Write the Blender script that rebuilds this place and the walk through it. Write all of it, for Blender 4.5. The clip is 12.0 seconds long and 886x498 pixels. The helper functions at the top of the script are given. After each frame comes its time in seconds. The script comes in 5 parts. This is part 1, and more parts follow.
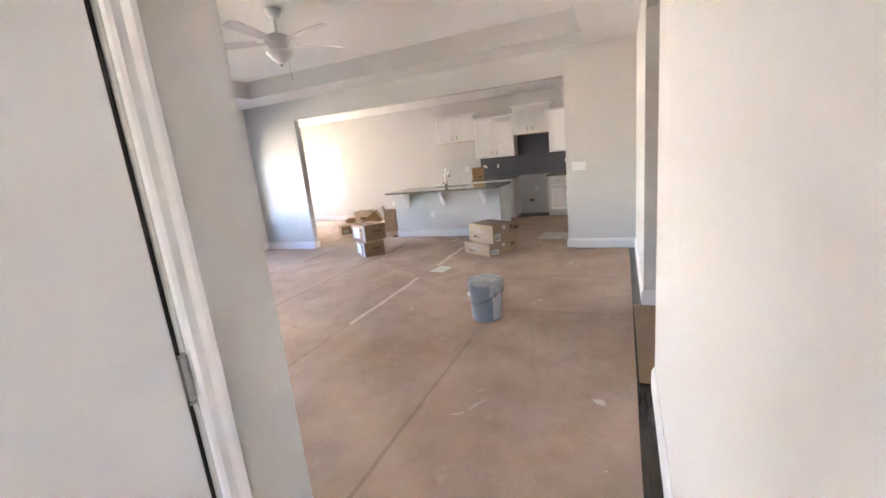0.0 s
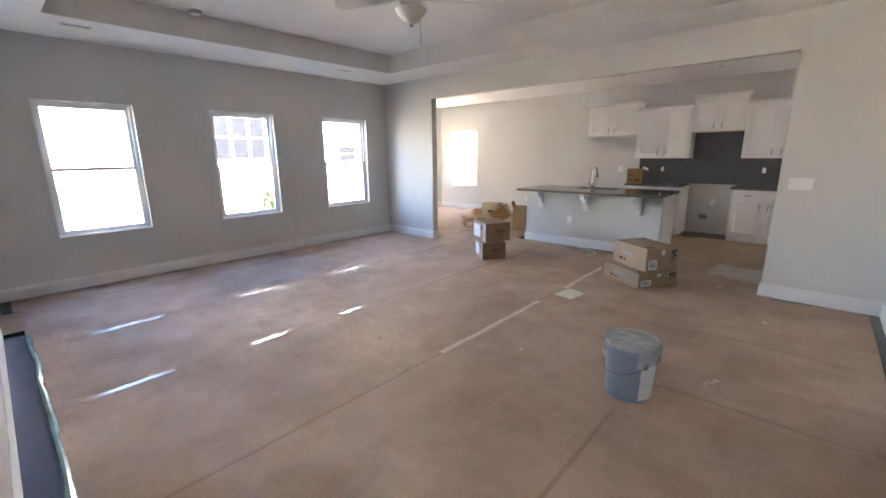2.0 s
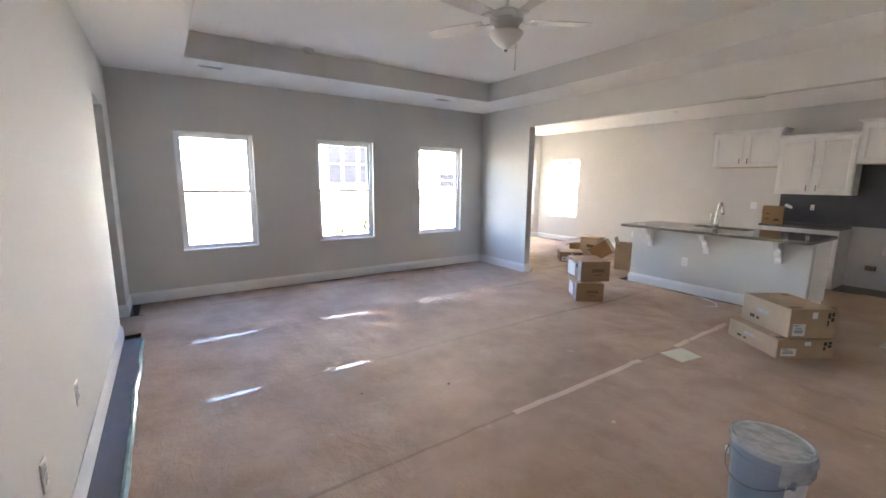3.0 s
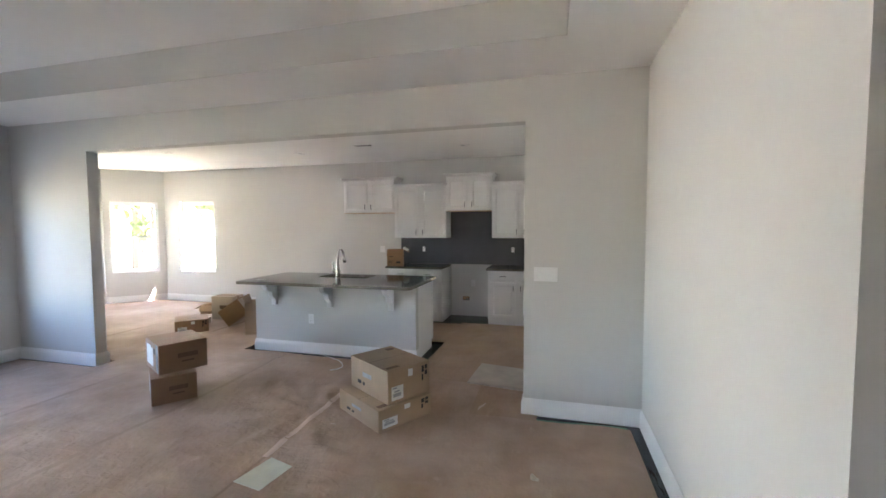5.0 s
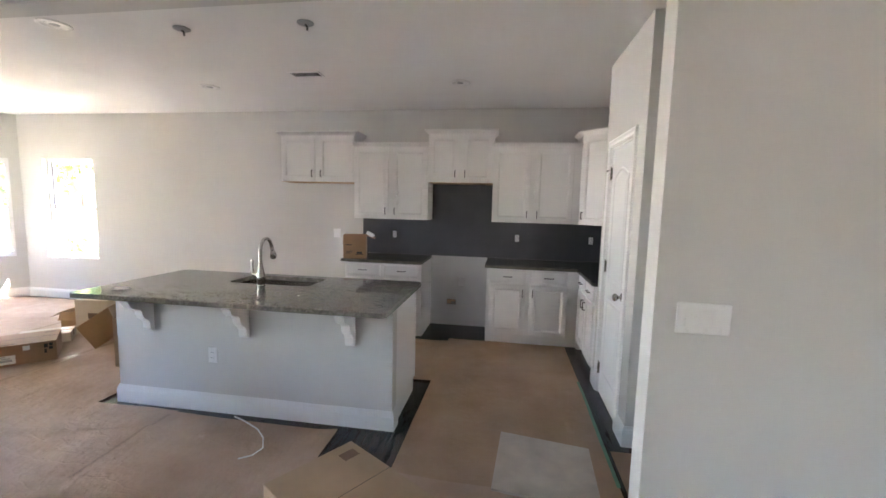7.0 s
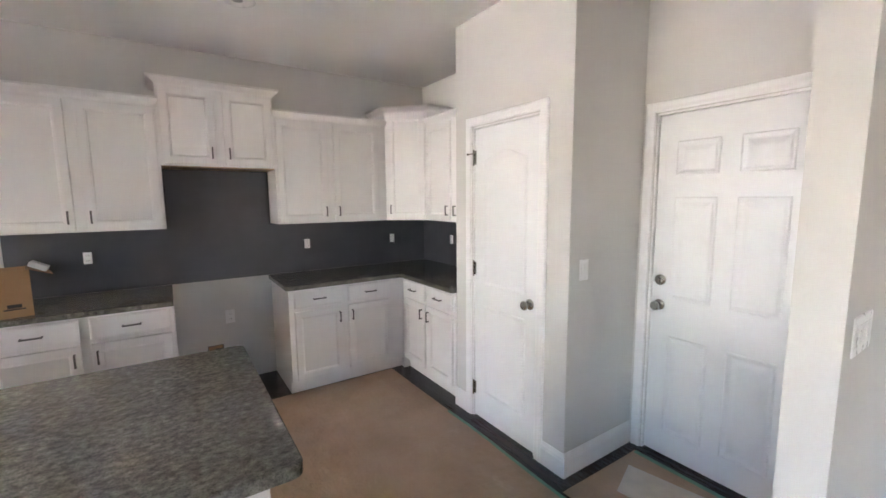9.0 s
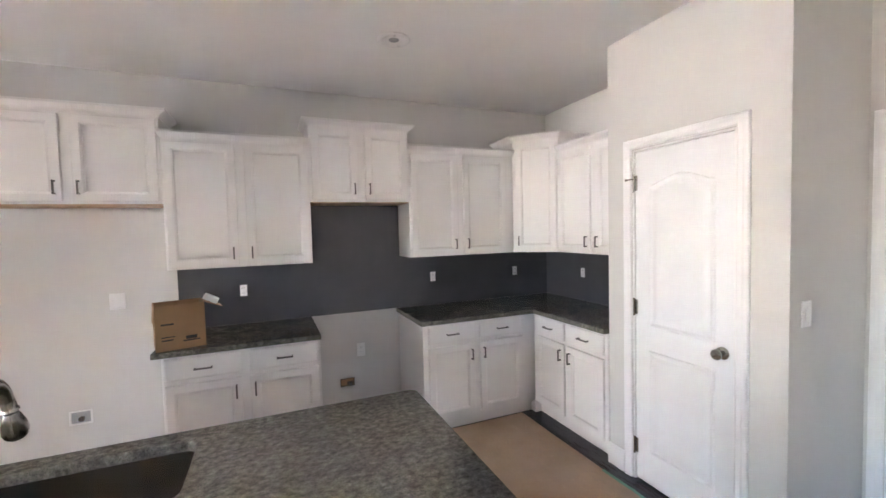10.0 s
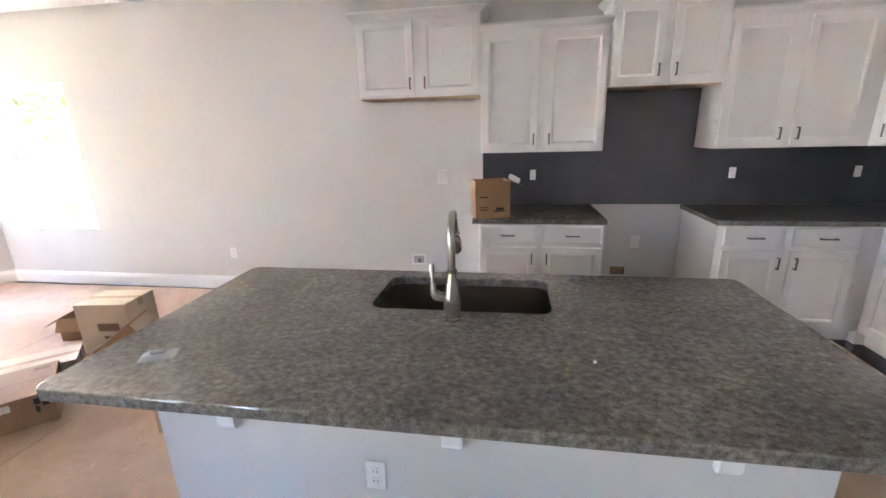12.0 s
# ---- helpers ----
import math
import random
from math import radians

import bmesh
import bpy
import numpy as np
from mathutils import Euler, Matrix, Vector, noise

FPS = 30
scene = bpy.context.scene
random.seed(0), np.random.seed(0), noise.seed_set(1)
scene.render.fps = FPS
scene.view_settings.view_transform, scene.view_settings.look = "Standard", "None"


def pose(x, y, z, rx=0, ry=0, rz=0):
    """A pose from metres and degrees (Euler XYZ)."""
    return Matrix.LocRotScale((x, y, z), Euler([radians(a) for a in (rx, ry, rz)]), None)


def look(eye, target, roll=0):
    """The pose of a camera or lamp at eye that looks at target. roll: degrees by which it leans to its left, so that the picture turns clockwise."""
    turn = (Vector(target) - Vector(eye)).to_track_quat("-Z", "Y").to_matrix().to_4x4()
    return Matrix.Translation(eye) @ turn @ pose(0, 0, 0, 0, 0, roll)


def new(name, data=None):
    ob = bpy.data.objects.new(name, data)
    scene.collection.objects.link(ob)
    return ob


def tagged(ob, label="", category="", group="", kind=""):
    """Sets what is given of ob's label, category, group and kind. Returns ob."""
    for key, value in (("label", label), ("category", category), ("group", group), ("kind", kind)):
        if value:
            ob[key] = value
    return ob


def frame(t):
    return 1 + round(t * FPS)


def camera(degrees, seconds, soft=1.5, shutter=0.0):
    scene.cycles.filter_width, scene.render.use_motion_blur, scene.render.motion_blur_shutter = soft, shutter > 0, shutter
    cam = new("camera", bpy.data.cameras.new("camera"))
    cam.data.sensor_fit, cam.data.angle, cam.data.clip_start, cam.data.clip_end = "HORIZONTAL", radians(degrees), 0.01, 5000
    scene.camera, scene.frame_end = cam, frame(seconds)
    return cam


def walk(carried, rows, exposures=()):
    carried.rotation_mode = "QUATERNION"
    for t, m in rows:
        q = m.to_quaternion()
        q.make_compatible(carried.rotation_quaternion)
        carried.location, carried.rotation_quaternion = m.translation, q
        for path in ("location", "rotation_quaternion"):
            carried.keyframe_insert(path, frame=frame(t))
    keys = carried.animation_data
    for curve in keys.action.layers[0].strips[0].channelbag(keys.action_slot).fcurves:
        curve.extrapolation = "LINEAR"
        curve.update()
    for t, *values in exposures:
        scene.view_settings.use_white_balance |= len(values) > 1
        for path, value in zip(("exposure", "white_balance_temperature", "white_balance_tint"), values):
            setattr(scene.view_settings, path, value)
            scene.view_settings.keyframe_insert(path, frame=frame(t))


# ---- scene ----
cam = camera(94.4, 12.0, soft=1.6)
PATH = [
    (0, (0.463, -1.021, 1.461), (-0.339, 0.761, 1.033), -5.7),
    (0.5, (0.274, -0.811, 1.473), (-0.627, 0.911, 0.998), -5.9),
    (0.6, (0.239, -0.8, 1.472), (-0.633, 0.931, 0.978), -5.5),
    (1, (0.115, -0.642, 1.492), (-0.596, 1.122, 0.872), -2.1),
    (1.5, (0.048, -0.453, 1.488), (-0.787, 1.263, 0.889), -3.7),
    (2, (0.037, -0.159, 1.491), (-1.276, 1.281, 1.04), -0.6),
    (2.5, (-0.064, -0.009, 1.52), (-1.629, 1.177, 1.138), -1.3),
    (2.7, (-0.121, 0.031, 1.523), (-1.763, 1.118, 1.175), 0.5),
    (4.3, (0.012, 1.055, 1.568), (-1.062, 2.735, 1.409), 0.1),
    (4.5, (-0.019, 1.219, 1.571), (-0.83, 3.042, 1.422), 0.9),
    (5, (-0.048, 1.725, 1.559), (-0.562, 3.655, 1.451), -0.2),
    (5.5, (-0.144, 2.198, 1.589), (-0.719, 4.109, 1.454), 0.5),
    (6, (-0.327, 2.601, 1.576), (-0.659, 4.564, 1.385), 1.1),
    (6.5, (-0.566, 3.076, 1.57), (-0.907, 5.034, 1.345), 0.8),
    (8.3, (-1.449, 4.437, 1.559), (-0.893, 6.354, 1.429), 1.1),
    (8.5, (-1.543, 4.55, 1.589), (-0.721, 6.366, 1.425), -0.1),
    (9, (-1.746, 4.826, 1.573), (-0.647, 6.479, 1.329), -0.5),
    (9.5, (-1.903, 5.103, 1.601), (-0.948, 6.853, 1.441), -2.4),
    (10, (-2.054, 5.202, 1.596), (-1.281, 7.044, 1.501), -1.5),
    (10.5, (-2.176, 5.19, 1.6), (-1.637, 7.114, 1.513), -0.1),
    (11, (-2.288, 5.156, 1.611), (-2.023, 7.135, 1.495), 0.0),
    (11.5, (-2.346, 5.12, 1.582), (-2.358, 7.104, 1.332), 0.6),
    (12, (-2.469, 5.051, 1.551), (-2.779, 6.947, 0.998), -1.6),
]
walk(cam, [(t, look(eye, target, roll)) for t, eye, target, roll in PATH], exposures=[(0.0, 6.42, 6630, 27), (0.3, 6.13, 6630, 27), (0.6, 5.88, 6480, 26), (1.0, 5.79, 6280, 24), (1.5, 5.81, 6380, 25), (2.5, 5.84, 6480, 25), (4.5, 5.77, 6280, 20), (5.5, 5.75, 6130, 20), (6.5, 5.80, 6180, 22), (8.5, 6.18, 6330, 25), (9.0, 6.23, 6280, 26), (10.0, 6.37, 6230, 27), (11.4, 6.49, 6160, 27), (12.0, 6.29, 6130, 27)])

# ---------------------------------------------------------------- light
SUN_EL, SUN_AZ = 40.0, 74.0          # degrees; azimuth clockwise from +y
world = bpy.data.worlds.new("sky")
scene.world = world
world.use_nodes = True
wn = world.node_tree
sky = wn.nodes.new("ShaderNodeTexSky")
sky.sky_type = "NISHITA"
sky.sun_disc = False
sky.sun_elevation = radians(SUN_EL)
sky.sun_rotation = radians(SUN_AZ)
wn.nodes["Background"].inputs[1].default_value = 0.095
wn.links.new(sky.outputs[0], wn.nodes["Background"].inputs[0])

sun = new("sun", bpy.data.lights.new("sun", "SUN"))
sun.data.energy, sun.data.angle, sun.data.color = 5.0, radians(0.5), (1.0, 0.95, 0.87)
_a, _e = radians(SUN_AZ), radians(SUN_EL)
sun.matrix_basis = look((math.sin(_a) * math.cos(_e), math.cos(_a) * math.cos(_e), math.sin(_e)), (0, 0, 0))

# ---------------------------------------------------------------- plan, in metres
WX, EX, NY, OY, BY = -6.195, 0.635, -0.31, 5.115, 8.73   # west, east, near wall, opening wall, kitchen back wall
OT = 0.12                                                # inner wall thickness
CEIL, TRAY = 2.743, 3.01
OPX0, OPX1, OPZ = -5.0, -0.266, 2.40                     # the wide opening into the kitchen
TX0, TX1, TY0, TY1 = -5.26, 0.03, 0.42, 4.45             # tray recess
HY0, HY1 = 1.455, 2.877                                  # hall opening in the east wall
FX = -0.325                                              # foyer's west wall
KX = 0.60                                                # kitchen's east wall face
PY0, PY1 = 6.245, 7.271                                  # pantry box
B1, B2, B3, B4 = (-8.09, BY), (-8.83, 7.99), (-8.83, 6.60), (-6.90, OY + OT)  # bay corners
WINZ0, WINZ1 = 0.61, 2.10


# ---------------------------------------------------------------- materials
def nodes_of(name):
    m = bpy.data.materials.new(name)
    m.use_nodes = True
    return m, m.node_tree, m.node_tree.nodes["Principled BSDF"]


def ramp(nt, fac, stops):
    r = nt.nodes.new("ShaderNodeValToRGB")
    els = r.color_ramp.elements
    while len(els) < len(stops):
        els.new(0.5)
    for e, (p, c) in zip(els, stops):
        e.position, e.color = p, (*c, 1)
    nt.links.new(fac, r.inputs[0])
    return r.outputs[0]


def texture(nt, kind, scale, detail=4.0, stretch=None, rough=0.55):
    co = nt.nodes.new("ShaderNodeTexCoord")
    src = co.outputs["Object"]
    if stretch:
        mp = nt.nodes.new("ShaderNodeMapping")
        mp.inputs["Scale"].default_value = stretch
        nt.links.new(src, mp.inputs[0])
        src = mp.outputs[0]
    if kind == "noise":
        n = nt.nodes.new("ShaderNodeTexNoise")
        n.inputs["Scale"].default_value, n.inputs["Detail"].default_value, n.inputs["Roughness"].default_value = scale, detail, rough
        nt.links.new(src, n.inputs["Vector"])
        return n.outputs["Fac"]
    n = nt.nodes.new("ShaderNodeTexVoronoi")
    n.inputs["Scale"].default_value = scale
    nt.links.new(src, n.inputs["Vector"])
    return n.outputs["Distance"]


def bump(nt, bsdf, height, strength, distance):
    b = nt.nodes.new("ShaderNodeBump")
    b.inputs["Strength"].default_value, b.inputs["Distance"].default_value = strength, distance
    nt.links.new(height, b.inputs["Height"])
    nt.links.new(b.outputs[0], bsdf.inputs["Normal"])


def paint(name, colour, rough, coarse=1.3, fine=160.0, spread=0.04, bumps=0.12, metal=0.0, relief=0.001, spec=0.5):
    """A plain finish: slow blotches, a fine grain and an uneven gloss."""
    m, nt, b = nodes_of(name)
    dark = tuple(c * (1 - spread) for c in colour)
    light = tuple(min(1, c * (1 + spread)) for c in colour)
    nt.links.new(ramp(nt, texture(nt, "noise", coarse, 5), [(0.3, dark), (0.7, light)]), b.inputs["Base Color"])
    lo, hi = max(0.02, rough - 0.06), min(1, rough + 0.08)
    b.inputs["Roughness"].default_value = rough
    if not metal:
        nt.links.new(ramp(nt, texture(nt, "noise", coarse * 4, 4), [(0.3, (lo,) * 3), (0.7, (hi,) * 3)]), b.inputs["Roughness"])
    b.inputs["Metallic"].default_value = metal
    b.inputs["Specular IOR Level"].default_value = spec
    if bumps:
        bump(nt, b, texture(nt, "noise", fine, 3), bumps, relief)
    return m


WALL = paint("wall_paint", (0.635, 0.625, 0.595), 0.86, 0.9, 220, 0.025, 0.22, spec=0.28)
CEILING = paint("ceiling_paint", (0.85, 0.84, 0.82), 0.92, 0.8, 120, 0.03, 0.35, spec=0.2)
TRIM = paint("trim_white_semigloss", (0.82, 0.82, 0.81), 0.42, 1.8, 90, 0.02, 0.0)
DOOR = paint("door_white_semigloss", (0.79, 0.80, 0.80), 0.36, 0.7, 110, 0.015, 0.0)
CABINET = paint("cabinet_white_lacquer", (0.80, 0.79, 0.77), 0.34, 1.7, 60, 0.025, 0.04)
VINYL = paint("white_window_vinyl", (0.80, 0.80, 0.80), 0.35, 3, 60, 0.02, 0.03)
PLASTIC = paint("white_plastic_plate", (0.81, 0.805, 0.79), 0.3, 6, 60, 0.02, 0.0)
DARKHOLE = paint("dark_void", (0.03, 0.028, 0.025), 0.8, 4, 60, 0.2, 0.0)
SPLASH = paint("slate_grey_backsplash", (0.058, 0.062, 0.068), 0.36, 5, 45, 0.12, 0.12)
NICKEL = paint("brushed_nickel", (0.40, 0.385, 0.36), 0.22, 20, 200, 0.04, 0.0, 1.0)
STEEL = paint("stainless_sink_steel", (0.31, 0.285, 0.25), 0.27, 3, 300, 0.04, 0.0, 1.0)
BRONZE = paint("dark_pull_metal", (0.16, 0.15, 0.145), 0.34, 20, 200, 0.06, 0.05, 1.0)
BLADE = paint("white_fan_enamel", (0.66, 0.655, 0.64), 0.4, 4, 90, 0.03, 0.03)
FROST = paint("frosted_glass_bowl", (0.80, 0.79, 0.76), 0.35, 6, 90, 0.03, 0.03)
BUCKET = paint("grey_blue_bucket_plastic", (0.21, 0.27, 0.335), 0.38, 5, 60, 0.06, 0.06)
LABEL = paint("white_paper_label", (0.72, 0.72, 0.70), 0.55, 14, 90, 0.06, 0.0)
INK = paint("black_print", (0.025, 0.022, 0.022), 0.6, 20, 90, 0.2, 0.0)
FAINTINK = paint("faint_brown_print", (0.17, 0.095, 0.055), 0.6, 20, 90, 0.15, 0.0)
# grey for print and small fittings, also painted in as the shade of recesses
GREYINKSHADE = paint("grey_print_and_shade", (0.36, 0.37, 0.38), 0.6, 20, 90, 0.15, 0.0)
GREEN = paint("green_masking_tape", (0.12, 0.27, 0.17), 0.5, 12, 90, 0.12, 0.05)
FILM = paint("blue_green_plastic_film", (0.20, 0.33, 0.34), 0.18, 7, 40, 0.3, 0.4)
BLUEFILM = paint("slate_blue_floor_film", (0.085, 0.105, 0.165), 0.36, 3, 50, 0.06, 0.0)
CARD = paint("pale_card", (0.66, 0.68, 0.58), 0.5, 9, 90, 0.05, 0.05)
BOARD = paint("grey_brown_hardboard", (0.50, 0.44, 0.375), 0.6, 6, 60, 0.16, 0.1)
DEBRIS = paint("crumpled_pale_scrap", (0.62, 0.55, 0.45), 0.6, 12, 60, 0.15, 0.2)
RAWWOOD = paint("raw_tan_plywood", (0.50, 0.33, 0.19), 0.6, 5, 60, 0.12, 0.1)
DUST = paint("dried_plaster_dust", (0.56, 0.45, 0.365), 0.8, 14, 90, 0.12, 0.0)
CABLE = paint("white_cable_sheath", (0.70, 0.70, 0.67), 0.4, 12, 60, 0.05, 0.0)
SIDING = paint("white_house_siding", (0.80, 0.80, 0.78), 0.6, 1, 14, 0.05, 0.1)
ROOFING = paint("dark_shingle_roof", (0.10, 0.095, 0.09), 0.9, 2, 30, 0.25, 0.4)
DARKGLASS = paint("dark_far_window_glass", (0.003, 0.004, 0.006), 0.5, 1, 10, 0.2, 0.0)
DARKGLASS.node_tree.nodes["Principled BSDF"].inputs["Specular IOR Level"].default_value = 0.1
BARK = paint("bark", (0.13, 0.10, 0.075), 0.9, 6, 30, 0.3, 0.5)
LEAF = paint("leaf_green", (0.085, 0.115, 0.030), 0.6, 1.5, 20, 0.35, 0.0)


def make_paper(name, dark, mid, light, gloss, relief=0.72):
    m, nt, b = nodes_of(name)
    b.inputs["Specular IOR Level"].default_value = 0.5 if gloss < 0.3 else 0.36
    big = texture(nt, "noise", 0.9, 6, None, 0.6)
    nt.links.new(ramp(nt, big, [(0.33, dark), (0.5, mid), (0.68, light)]), b.inputs["Base Color"])
    nt.links.new(ramp(nt, texture(nt, "noise", 2.3, 5), [(0.3, (gloss - 0.07,) * 3), (0.7, (gloss + 0.1,) * 3)]), b.inputs["Roughness"])
    mix = nt.nodes.new("ShaderNodeMath")
    mix.operation = "MULTIPLY_ADD"
    nt.links.new(texture(nt, "noise", 26, 5), mix.inputs[0])
    mix.inputs[1].default_value = 0.30
    # sharp creases where a slow noise crosses its middle value
    crease = ramp(nt, texture(nt, "noise", 2.4, 3, (0.6, 1.5, 1)), [(0.40, (0.0,) * 3), (0.485, (0.25,) * 3), (0.50, (1.0,) * 3), (0.515, (0.25,) * 3), (0.60, (0.0,) * 3)])
    wave = nt.nodes.new("ShaderNodeMath")
    wave.operation = "MULTIPLY_ADD"
    wave.inputs[1].default_value = 0.07
    nt.links.new(crease, wave.inputs[0])
    nt.links.new(texture(nt, "noise", 5.5, 4, (1, 0.5, 1)), wave.inputs[2])
    nt.links.new(wave.outputs[0], mix.inputs[2])
    bump(nt, b, mix.outputs[0], min(1.0, relief * 1.3), 0.022)
    # trodden dirt, its random tone also standing in for the folds' soft shading
    dirt = nt.nodes.new("ShaderNodeMixRGB")
    dirt.blend_type, dirt.inputs[0].default_value = "MULTIPLY", 1.0
    nt.links.new(b.inputs["Base Color"].links[0].from_socket, dirt.inputs[1])
    nt.links.new(ramp(nt, texture(nt, "noise", 2.6, 7, None, 0.62), [(0.36, (0.89, 0.885, 0.88)), (0.50, (0.99, 0.99, 0.99)), (0.66, (1.06, 1.06, 1.06))]), dirt.inputs[2])
    nt.links.new(dirt.outputs[0], b.inputs["Base Color"])
    # pale scuffs and dust
    scuff = nt.nodes.new("ShaderNodeMixRGB")
    base = b.inputs["Base Color"].links[0].from_socket
    nt.links.new(ramp(nt, texture(nt, "noise", 7.0, 8, (1.0, 0.55, 1), 0.72), [(0.60, (0.0,) * 3), (0.72, (0.40,) * 3)]), scuff.inputs[0])
    nt.links.new(base, scuff.inputs[1])
    scuff.inputs[2].default_value = (light[0] * 1.25, light[1] * 1.3, light[2] * 1.35, 1)
    nt.links.new(scuff.outputs[0], b.inputs["Base Color"])
    return m


PAPER = make_paper("red_brown_rosin_paper", (0.375, 0.258, 0.185), (0.445, 0.315, 0.232), (0.53, 0.392, 0.300), 0.72)
KRAFT = make_paper("brown_kraft_paper", (0.335, 0.222, 0.143), (0.385, 0.26, 0.17), (0.43, 0.30, 0.205), 0.52)
TAPE = make_paper("clear_tape_over_paper", (0.43, 0.31, 0.235), (0.50, 0.37, 0.285), (0.57, 0.44, 0.35), 0.17, 0.14)
PALETAPE = make_paper("pale_pink_tape", (0.60, 0.44, 0.35), (0.66, 0.50, 0.41), (0.72, 0.56, 0.47), 0.32, 0.2)
# darker paper colour, painted as the shade along overlapping sheet edges
SEAMSHADE = make_paper("dark_brown_seam_shade", (0.29, 0.19, 0.135), (0.345, 0.235, 0.17), (0.41, 0.285, 0.21), 0.5)


def make_wood():
    m, nt, b = nodes_of("dark_espresso_wood_floor")
    nt.links.new(ramp(nt, texture(nt, "noise", 9, 6, (6, 0.6, 1)), [(0.3, (0.020, 0.015, 0.013)), (0.7, (0.055, 0.042, 0.037))]), b.inputs["Base Color"])
    b.inputs["Roughness"].default_value = 0.22
    bump(nt, b, texture(nt, "noise", 30, 4, (6, 0.6, 1)), 0.2, 0.002)
    return m


def make_granite():
    m, nt, b = nodes_of("speckled_grey_granite")
    v = texture(nt, "noise", 44, 6, (1.0, 1.3, 1.0), 0.70)
    c1 = ramp(nt, v, [(0.30, (0.075, 0.070, 0.060)), (0.45, (0.155, 0.146, 0.124)), (0.58, (0.235, 0.222, 0.190)), (0.72, (0.36, 0.342, 0.295))])
    w = texture(nt, "voronoi", 190)
    c2 = ramp(nt, w, [(0.12, (0.25, 0.24, 0.22)), (0.5, (1, 1, 1))])
    mx = nt.nodes.new("ShaderNodeMixRGB")
    mx.blend_type, mx.inputs[0].default_value = "MULTIPLY", 0.5
    nt.links.new(c1, mx.inputs[1])
    nt.links.new(c2, mx.inputs[2])
    big = nt.nodes.new("ShaderNodeMixRGB")
    big.blend_type, big.inputs[0].default_value = "MULTIPLY", 0.5
    nt.links.new(mx.outputs[0], big.inputs[1])
    nt.links.new(ramp(nt, texture(nt, "noise", 7, 4), [(0.35, (0.6, 0.6, 0.6)), (0.65, (1.15, 1.13, 1.08))]), big.inputs[2])
    nt.links.new(big.outputs[0], b.inputs["Base Color"])
    b.inputs["Roughness"].default_value = 0.075
    bump(nt, b, texture(nt, "noise", 40, 4), 0.015, 0.002)
    return m


def make_card_stock(name, c):
    m, nt, b = nodes_of(name)
    nt.links.new(ramp(nt, texture(nt, "noise", 4, 5), [(0.3, tuple(x * 0.88 for x in c)), (0.7, tuple(x * 1.08 for x in c))]), b.inputs["Base Color"])
    b.inputs["Roughness"].default_value = 0.65
    bump(nt, b, texture(nt, "noise", 60, 3, (1, 1, 6)), 0.15, 0.002)
    return m


def make_glass():
    m = bpy.data.materials.new("clear_window_glass")
    m.use_nodes = True
    nt = m.node_tree
    nt.nodes.remove(nt.nodes["Principled BSDF"])
    out = nt.nodes["Material Output"]
    tr, gl, mx, lw = (nt.nodes.new("ShaderNode" + k) for k in ("BsdfTransparent", "BsdfGlossy", "MixShader", "LayerWeight"))
    tr.inputs[0].default_value = (0.96, 0.98, 0.97, 1)
    gl.inputs["Roughness"].default_value = 0.02
    nt.links.new(ramp(nt, lw.outputs["Facing"], [(0.0, (0.04,) * 3), (0.6, (0.06,) * 3), (0.85, (0.25,) * 3), (1.0, (0.9,) * 3)]), mx.inputs[0])
    nt.links.new(tr.outputs[0], mx.inputs[1])
    nt.links.new(gl.outputs[0], mx.inputs[2])
    nt.links.new(mx.outputs[0], out.inputs[0])
    return m


def make_wrap():
    """Thin clear plastic film over the bucket's lid."""
    m, nt, b = nodes_of("clear_plastic_wrap")
    nt.links.new(ramp(nt, texture(nt, "noise", 16, 5), [(0.3, (0.33, 0.36, 0.37)), (0.7, (0.58, 0.60, 0.60))]), b.inputs["Base Color"])
    b.inputs["Roughness"].default_value = 0.2
    bump(nt, b, texture(nt, "noise", 22, 4), 0.8, 0.01)
    return m


def make_ground():
    m, nt, b = nodes_of("sandy_ground_and_grass")
    nt.links.new(ramp(nt, texture(nt, "noise", 0.35, 8, None, 0.7), [(0.35, (0.42, 0.355, 0.26)), (0.54, (0.36, 0.31, 0.215)), (0.70, (0.13, 0.155, 0.06))]), b.inputs["Base Color"])
    b.inputs["Roughness"].default_value = 0.95
    bump(nt, b, texture(nt, "noise", 6, 6), 0.5, 0.05)
    return m


WOOD, GRANITE, GLASS, WRAP, GROUND = make_wood(), make_granite(), make_glass(), make_wrap(), make_ground()
CARTON4 = make_card_stock("dark_brown_corrugated_card", (0.31, 0.185, 0.115))
CARTON3 = make_card_stock("pale_corrugated_card", (0.56, 0.45, 0.34))
CARTON, CARTON2 = make_card_stock("tan_corrugated_card", (0.40, 0.285, 0.185)), make_card_stock("brown_corrugated_card", (0.34, 0.195, 0.095))


# ---------------------------------------------------------------- mesh helpers
def mesh_of(bm, name, material, smooth=False):
    me = bpy.data.meshes.new(name)
    bmesh.ops.recalc_face_normals(bm, faces=bm.faces)
    bm.to_mesh(me)
    bm.free()
    me.materials.append(material)
    if smooth:
        me.polygons.foreach_set("use_smooth", [True] * len(me.polygons))
        me.set_sharp_from_angle(angle=radians(40))
    return me


def part(name, bm, material, parent, label="", smooth=False):
    ob = new(name, mesh_of(bm, name, material, smooth))
    ob.parent = parent
    if label:
        tagged(ob, label)
    return ob


def single(name, bm, material, label, category, kind="", group="", at=None, smooth=False):
    ob = new(name, mesh_of(bm, name, material, smooth))
    if at is not None:
        ob.matrix_basis = at
    return tagged(ob, label, category, group, kind)


